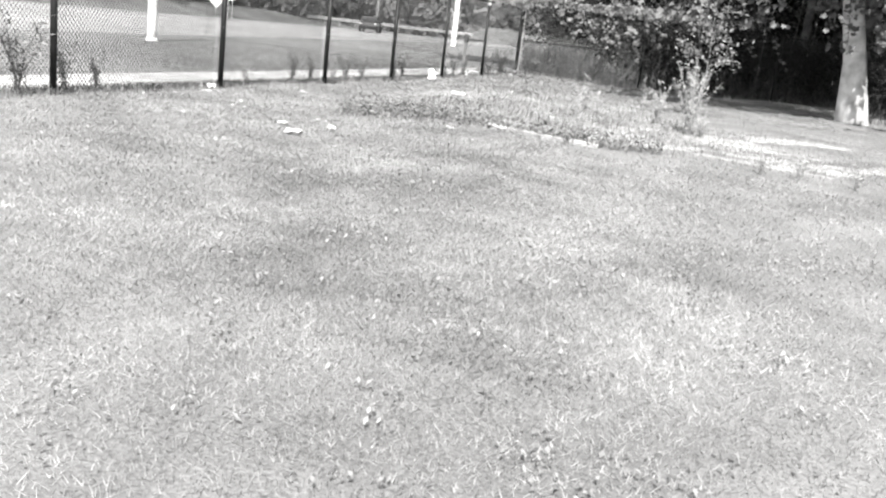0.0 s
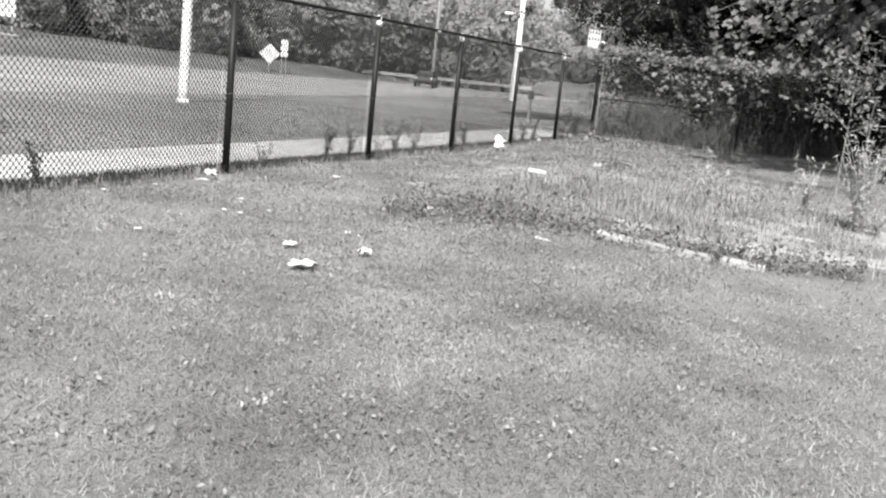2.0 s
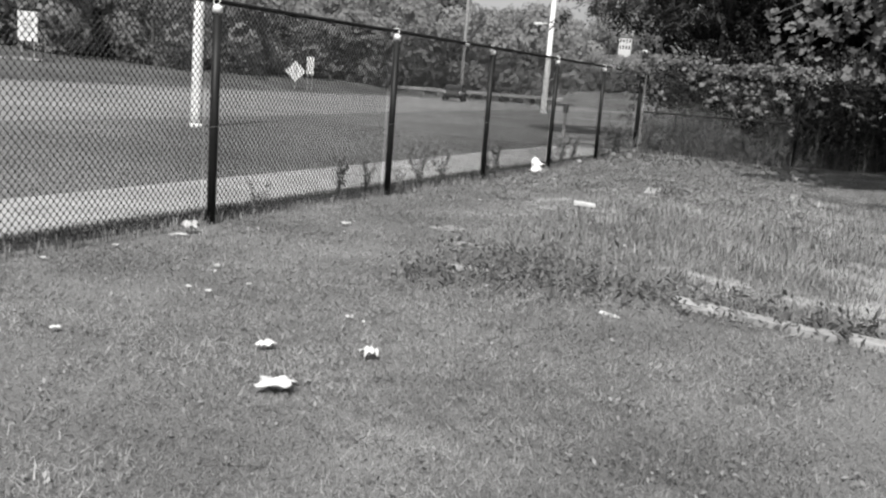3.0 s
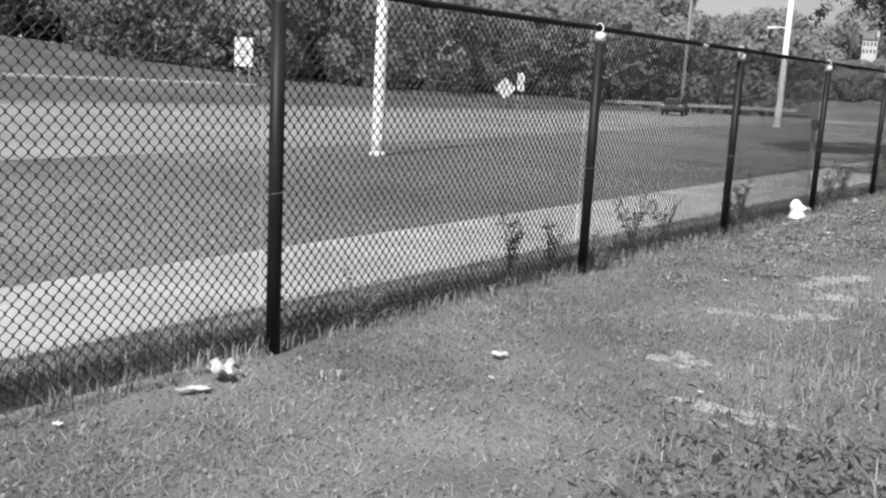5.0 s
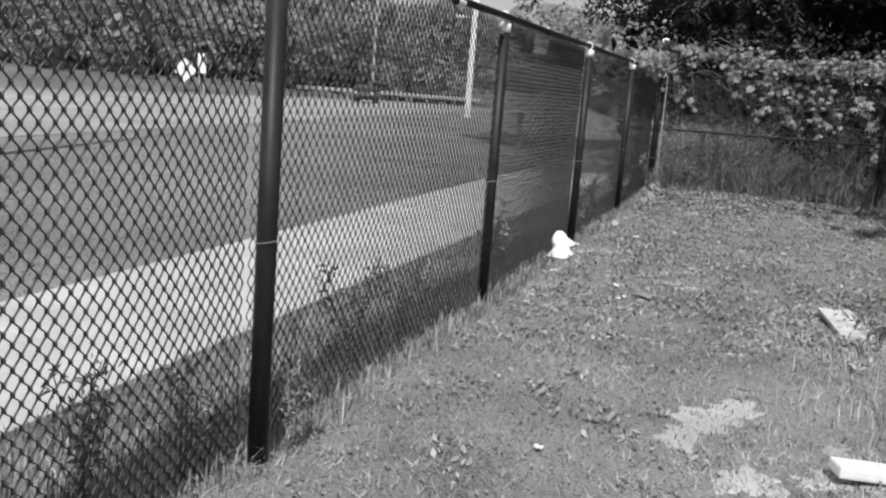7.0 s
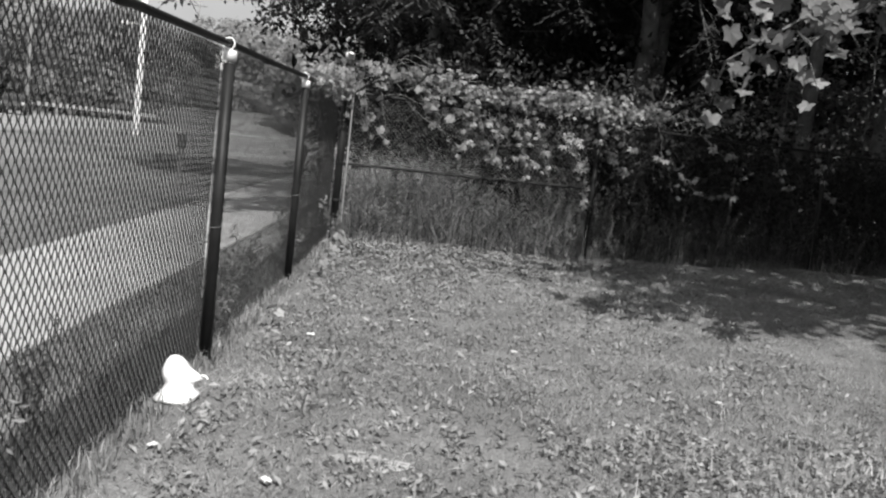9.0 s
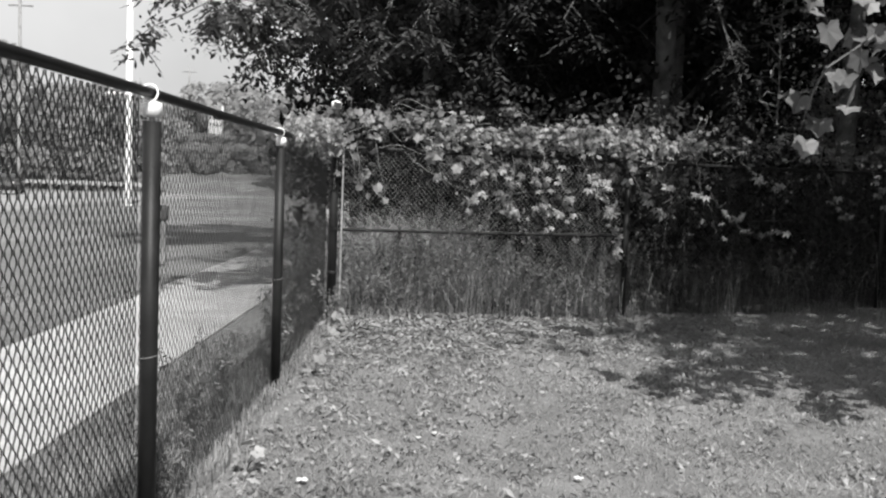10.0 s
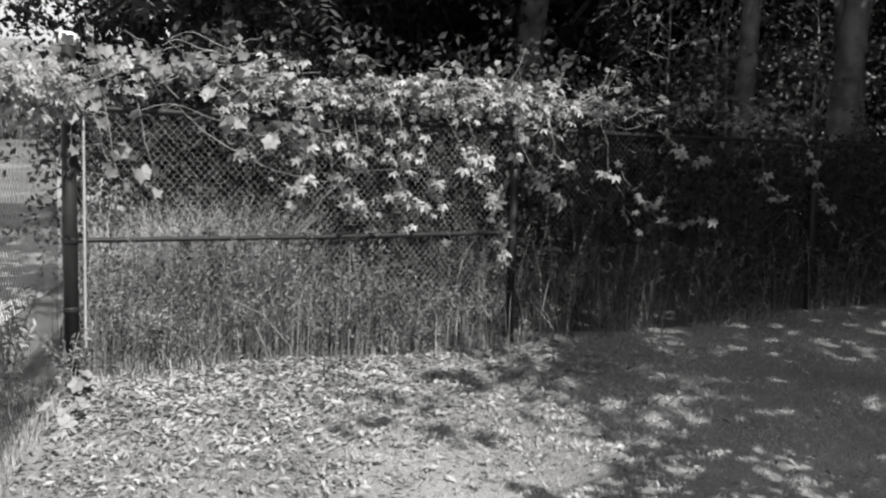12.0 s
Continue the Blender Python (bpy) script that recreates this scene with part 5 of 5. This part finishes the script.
# ---- signs across the road ----
def build_sign(x, y, z, w, h, turn, diamond, label, foot):
    ob = thing("road_sign", label, "sign", at=pose(x, y, float(ground_z(x, y)), 0, 0, turn))
    lift = z - float(ground_z(x, y))
    bm = box(w, 0.02, h, (0, 0, 0), 0.004)
    if diamond:
        moved(bm, Matrix.Rotation(radians(45), 4, "Y"))
    moved(bm, Matrix.Translation((0, -0.04, lift)))
    part("panel", bm, M["sign"], ob)
    for px in ((-w * 0.32, w * 0.32) if not diamond else (0.0,)):
        part("post", box(0.06, 0.06, lift + h * 0.3, (px, 0.01, (lift + h * 0.3) / 2 - 0.1), 0.006), M["galv"], ob)
    for k in range(4):
        wide = w * (0.55 - 0.1 * (k % 2)) * (0.6 if diamond else 1)
        part("text_bar", box(wide, 0.006, h * 0.06, (0, -0.056, lift + h * (0.2 - 0.13 * k)), 0), M["sign_grey"], ob)
    if foot:
        part("foot", box(w * 1.5, 0.35, 0.12, (0, 0, 0.04), 0.02), M["concrete"], ob)
    return ob


build_sign(-39.3, 31.8, 2.67, 1.05, 1.65, 40, False, "white rectangular sign board on two posts across the road", True)
build_sign(-36.5, 54.7, 1.35, 1.15, 1.15, 38, True, "pale diamond road sign on the far verge", False)
build_sign(-36.0, 56.0, 1.9, 0.55, 1.35, 30, False, "narrow white sign board beside a diamond sign", False)

# ---- low pale guard rail on the far bend ----
def build_guard_rail():
    ob = thing("guard_rail", "long low pale guard rail on posts at the road's bend", "guard rail")
    pts = [Vector((-40.0 + 14.5 * k / 12, 77.0 + 12.5 * k / 12 + 1.5 * math.sin(math.pi * k / 12), 0)) for k in range(13)]
    for a, b in zip(pts, pts[1:]):
        d = b - a
        yaw = math.degrees(math.atan2(d.y, d.x))
        m = (a + b) / 2
        part("rail", box(d.length + 0.05, 0.08, 0.32, (0, 0, 0.62), 0.03), M["galv"], ob).matrix_basis = pose(m.x, m.y, 0, 0, 0, yaw)
        part("post", box(0.14, 0.14, 0.75, (0, 0.1, 0.3), 0.01), M["wood"], ob).matrix_basis = pose(a.x, a.y, 0, 0, 0, yaw)
    return ob


build_guard_rail()


# ---- a dark car on the road ----
def build_car(x, y, turn):
    ob = thing("car", "dark hatchback car on the road", "car", at=pose(x, y, VERGE_Z + 0.02, 0, 0, turn))
    side = [(-2.2, 0.30), (-2.25, 0.62), (-2.1, 0.86), (-1.15, 0.98), (-0.45, 1.42), (0.9, 1.47), (1.75, 1.22), (2.1, 0.92), (2.2, 0.6), (2.12, 0.30)]
    bm = bmesh.new()
    rows = []
    for k, (w, lift) in enumerate(((-0.80, 1), (-0.86, 1), (0.86, 1), (0.80, 1))):
        rows.append([bm.verts.new((px, w * (1 - 0.20 * max(0, pz - 0.95) / 0.5), pz - (0.03 if k in (0, 3) else 0))) for px, pz in side])
    for a, b in zip(rows, rows[1:]):
        for i in range(len(side)):
            j = (i + 1) % len(side)
            bm.faces.new((a[i], a[j], b[j], b[i]))
    bm.faces.new(rows[0][::-1])
    bm.faces.new(rows[-1])
    bmesh.ops.recalc_face_normals(bm, faces=bm.faces)
    bmesh.ops.bevel(bm, geom=list(bm.edges), offset=0.03, segments=2, affect="EDGES")
    part("body", bm, M["car"], ob)
    for sgn in (-1, 1):
        for name, q in (("side_window", [(-0.95, 1.0), (-0.42, 1.36), (0.25, 1.40), (0.25, 1.0)]), ("side_window", [(0.32, 1.0), (0.32, 1.40), (0.95, 1.39), (1.5, 1.15), (1.45, 1.0)])):
            bm = bmesh.new()
            v = [bm.verts.new((px, sgn * (0.872 * (1 - 0.20 * max(0, pz - 0.95) / 0.5) + 0.004), pz)) for px, pz in q]
            f = bm.faces.new(v if sgn < 0 else v[::-1])
            r = bmesh.ops.extrude_face_region(bm, geom=[f])
            bmesh.ops.translate(bm, vec=(0, -sgn * 0.01, 0), verts=[e for e in r["geom"] if isinstance(e, bmesh.types.BMVert)])
            part(name, bm, M["window"], ob)
        for wx in (-1.38, 1.36):
            tyre = part("wheel", moved(lathe([(0.22, -0.1), (0.31, -0.1), (0.325, -0.06), (0.325, 0.06), (0.31, 0.1), (0.22, 0.1)], 24), Matrix.Translation((wx, sgn * 0.80, 0.32)) @ Matrix.Rotation(radians(90), 4, "X")), M["rubber"], ob)
            part("rim", moved(lathe([(0.05, -0.09), (0.2, -0.08), (0.225, -0.105), (0.225, 0.105), (0.2, 0.08), (0.05, 0.09)], 20), Matrix.Translation((wx, sgn * 0.80, 0.32)) @ Matrix.Rotation(radians(90), 4, "X")), M["chrome"], tyre)
        part("headlight", box(0.12, 0.34, 0.14, (-2.17, sgn * 0.6, 0.74), 0.03), M["lamp_glass"], ob)
        part("mirror", box(0.12, 0.16, 0.12, (-0.8, sgn * 0.95, 1.02), 0.03), M["car"], ob)
        part("tail_light", box(0.08, 0.2, 0.2, (2.13, sgn * 0.68, 0.8), 0.03), M["sign_grey"], ob)
    part("windscreen", moved(box(0.85, 1.35, 0.02, (0, 0, 0), 0.006), Matrix.Translation((-0.82, 0, 1.215)) @ Matrix.Rotation(radians(-32), 4, "Y")), M["window"], ob)
    part("grille", box(0.05, 0.8, 0.14, (-2.235, 0, 0.62), 0.02), M["chrome"], ob)
    part("bumper", box(0.1, 1.6, 0.16, (-2.2, 0, 0.40), 0.04), M["car"], ob)
    return ob


build_car(-29.5, 70.0, -72)


# ---- white house on the far rise ----
def build_house(x, y, z, turn):
    """Long side with two rows of windows, a pitched roof whose ridge runs along it, and a white chimney."""
    ob = thing("house", "white two-storey house with a grey roof behind far trees", "house", at=pose(x, y, z, 0, 0, turn) @ Matrix.Diagonal((0.23, 0.23, 0.34, 1)))
    part("wall", box(8.0, 7.0, 14.0, (0, 0, -0.5), 0.03), M["siding"], ob)
    bm = bmesh.new()
    a = [bm.verts.new((px, py, pz)) for px in (-3.95, 3.95) for py, pz in ((-3.45, 6.5), (3.45, 6.5), (0, 9.4))]
    for f in ((0, 2, 1), (3, 4, 5)):
        bm.faces.new([a[i] for i in f])
    part("gable", bm, M["siding"], ob)
    for sgn in (-1, 1):
        bm = bmesh.new()
        v = [bm.verts.new((px, sgn * py, pz + up)) for up in (0, 0.22) for px, py, pz in ((-4.4, 4.1, 6.2), (4.4, 4.1, 6.2), (4.4, 0, 9.5), (-4.4, 0, 9.5))]
        for f in ((0, 1, 2, 3), (7, 6, 5, 4), (0, 4, 5, 1), (1, 5, 6, 2), (2, 6, 7, 3), (3, 7, 4, 0)):
            bm.faces.new([v[i] for i in f])
        bmesh.ops.recalc_face_normals(bm, faces=bm.faces)
        part("roof", bm, M["roof"], ob)
    for wz in (1.7, 4.6):
        for wx in (-2.9, -1.0, 1.0, 2.9):
            w = part("window", box(1.15, 0.10, 1.7, (wx, -3.52, wz), 0.02), M["sign"], ob)
            part("pane", box(0.95, 0.04, 1.5, (wx, -3.58, wz), 0.0), M["window"], w)
    part("chimney", box(1.3, 1.2, 3.6, (3.9, -2.2, 7.9), 0.02), M["siding"], ob)
    return ob


build_house(-30.0, 132.0, 8.2, 10)

# ---- bollard on the verge ----
bollard = thing("bollard", "short grey bollard with a dark head on the verge", "bollard", at=pose(-4.3, 23.5, VERGE_Z))
part("post", box(0.10, 0.10, 0.95, (0, 0, 0.42), 0.015), M["post_grey"], bollard)
part("head", box(0.17, 0.17, 0.30, (0, 0, 1.02), 0.04), M["bark"], bollard)


# ---- litter on the lawn ----
def crumpled(name, label, x, y, w, d, h, seed, mat="paper", turn=0.0, fold=0.5):
    """A crumpled sheet: a closed thin skin bent into folds."""
    g = np.random.default_rng(seed)
    n = 13
    P = np.zeros((n, n, 3))
    ph = g.random(6) * 6.28
    for i in range(n):
        for j in range(n):
            u, v = i / (n - 1) - 0.5, j / (n - 1) - 0.5
            ridge = abs(math.sin(4.3 * u + 3.1 * v + ph[0])) * 0.55 + abs(math.sin(6.7 * v - 2.9 * u + ph[1])) * 0.4 + 0.18 * g.random()
            torn = 0.9 + 0.09 * math.sin(3 * math.atan2(v, u) + ph[2]) + 0.12 * math.sin(7 * math.atan2(v, u) + ph[3])
            edge = torn if max(abs(u), abs(v)) > 0.3 else 1.0
            P[i, j] = (u * w * edge * (1 - 0.25 * fold * ridge), v * d * edge, ridge * h * (1 - 0.55 * max(abs(u), abs(v))))
    top = P.reshape(-1, 3)
    low = top - [0, 0, 0.004]
    F = []
    for i in range(n - 1):
        for j in range(n - 1):
            a = i * n + j
            F.append((a, a + n, a + n + 1, a + 1))
    F = np.array(F)
    V = np.concatenate([top, low])
    rim = [(i * n) for i in range(n)] + [(n - 1) * n + j for j in range(1, n)] + [i * n + n - 1 for i in range(n - 2, -1, -1)] + [j for j in range(n - 2, 0, -1)]
    R = np.array([(rim[k], rim[(k + 1) % len(rim)], rim[(k + 1) % len(rim)] + n * n, rim[k] + n * n) for k in range(len(rim))])
    me = mesh_arrays(name, V, np.concatenate([F, F[:, ::-1] + n * n, R[:, ::-1]]), M[mat])
    ob = tagged(new(name, me), label, "litter", "litter on the lawn")
    ob.matrix_basis = pose(x, y, float(ground_z(x, y)) + 0.022, 0, 0, turn)
    return ob


crumpled("crumpled_paper", "large crumpled white paper on the grass", 2.85, -3.0, 0.18, 0.12, 0.055, 1, turn=20)
crumpled("crumpled_paper", "small folded white paper on the grass", 2.50, -2.60, 0.10, 0.075, 0.035, 2, turn=60)
for k, (x, y, s) in enumerate(((0.20, -1.25, 0.08), (0.27, -1.95, 0.08), (1.28, -1.45, 0.09), (1.38, -1.60, 0.05), (1.55, -2.05, 0.07), (1.70, -2.05, 0.08), (1.75, -1.75, 0.07), (1.10, 0.42, 0.06), (2.55, -1.90, 0.09), (1.60, -3.05, 0.10), (0.83, 6.92, 0.07), (0.70, 9.45, 0.07), (3.26, 1.42, 0.07), (3.32, -1.9, 0.04), (2.65, -1.92, 0.05), (0.93, 3.80, 0.08), (0.80, 6.84, 0.06), (0.17, 7.53, 0.10), (0.72, 7.26, 0.11), (0.53, 9.92, 0.12), (0.38, 9.38, 0.06), (1.21, 11.03, 0.08), (2.0, 10.18, 0.10), (3.62, 10.2, 0.07), (3.22, 9.22, 0.08), (2.27, 10.95, 0.06), (1.11, 10.9, 0.06), (1.9, 1.0, 0.05))):
    crumpled("paper_scrap", "scrap of white paper lying in the grass", x, y, s * 0.55, s * 0.36, s * 0.16, 20 + k, turn=47 * k)
crumpled("paper_sheet", "folded pale paper lying on bare grass", 0.94, 0.72, 0.10, 0.06, 0.02, 60, "dirty_paper", turn=30)
crumpled("paper_sheet", "dirty flat paper sheet on the lawn", 0.96, 7.03, 0.20, 0.12, 0.015, 61, "litter_leaf", turn=-30)
crumpled("paper_sheet", "flat white paper strip under the fence", 0.24, -0.64, 0.17, 0.05, 0.02, 62, "dirty_paper", turn=62)

# folded papers and a bottle
crumpled("crumpled_paper", "white paper folded to a point on the grass", 2.95, -2.38, 0.09, 0.085, 0.05, 3, turn=140)
crumpled("crumpled_paper", "soiled paper crumpled to a cone by a fence post", 0.20, -0.45, 0.15, 0.11, 0.10, 4, "dirty_paper", turn=30)
bottle = thing("plastic_bottle", "crushed pale plastic bottle by the weeds", "bottle", at=pose(3.75, -0.88, 0.035, 90, 0, 65) @ Matrix.Diagonal((0.75, 0.75, 0.75, 1)))
part("body", lathe([(0.028, -0.11), (0.036, -0.10), (0.034, -0.03), (0.037, 0.03), (0.03, 0.07), (0.014, 0.10)], 16), M["paper"], bottle)
part("cap", lathe([(0.016, 0.10), (0.016, 0.122), (0.012, 0.125)], 14), M["sign_grey"], bottle)

# ---- white plastic bag by the fence ----
def build_bag(x, y):
    """An upright slack bag: a full head, a pinched waist, a spread foot, and one twisted handle pulled out sideways."""
    bm = bmesh.new()
    profile = ((0.0, 0.095), (0.012, 0.105), (0.03, 0.098), (0.06, 0.086), (0.09, 0.080), (0.12, 0.079), (0.15, 0.081), (0.18, 0.080), (0.21, 0.071), (0.235, 0.055), (0.255, 0.034), (0.265, 0.012))
    sides, rings = 40, []
    for z, r in profile:
        ring = []
        for i in range(sides):
            a = 2 * math.pi * i / sides
            p = Vector((math.cos(a), math.sin(a), z * 9))
            q = r * (1 + 0.16 * noise.noise(p * 1.7) + 0.09 * noise.noise(p * 4.6) + 0.05 * abs(noise.noise(p * 8.0)))
            side = math.atan2(math.sin(a + 0.2), math.cos(a + 0.2))
            q += 0.085 * math.exp(-(side / 0.34) ** 2 - ((z - 0.155) / 0.035) ** 2)
            q += 0.05 * math.exp(-(side / 0.5) ** 2 - ((z - 0.06) / 0.03) ** 2)
            back_side = math.atan2(math.sin(a - 3.4), math.cos(a - 3.4))
            q += 0.045 * math.exp(-(back_side / 0.5) ** 2 - (z / 0.035) ** 2)
            ring.append(bm.verts.new((q * math.cos(a) - 0.14 * z, q * math.sin(a), z + 0.008 * noise.noise(p * 2.3) * (z > 0.01))))
        rings.append(ring)
    for lo, hi in zip(rings, rings[1:]):
        for i in range(sides):
            f = bm.faces.new((lo[i], lo[(i + 1) % sides], hi[(i + 1) % sides], hi[i]))
            f.smooth = True
    bm.faces.new(rings[0][::-1])
    bm.faces.new(rings[-1])
    ob = thing("plastic_bag", "slack white plastic bag standing against a fence post", "bag", at=pose(x, y, float(ground_z(x, y)) + 0.012) @ Matrix.Diagonal((0.88, 0.88, 0.88, 1)))
    part("sack", bm, M["bag"], ob)
    h = Heap()
    a = np.linspace(0, math.pi * 1.15, 9)
    h.tube(np.stack([0.135 + 0.03 * np.cos(a), -0.03 + 0.0 * a, 0.15 + 0.02 * np.sin(a)], 1), 0.006, 5)
    part("handle", h.mesh("handle", M["bag"], True), None, ob)
    return ob


build_bag(0.09, 8.2)

# ---- planks ----
plank = thing("plank", "pale weathered board half covered by weeds", "plank", at=pose(2.33, 6.95, float(ground_z(2.33, 6.95)) + 0.03, 1, 2, 8))
part("board", box(0.24, 0.74, 0.03, (0, 0, 0.01), 0.006), M["pale_wood"], plank)
part("batten", box(0.05, 0.20, 0.03, (0.06, 0.2, 0.035), 0.004), M["pale_wood"], plank)
block = thing("foam_block", "white foam block lying on the mound", "foam block", at=pose(2.15, 4.0, float(ground_z(2.15, 4.0)) + 0.02, 0, 4, 20))
part("block", box(0.25, 0.11, 0.05, (0, 0, 0.03), 0.012), M["paper"], block)
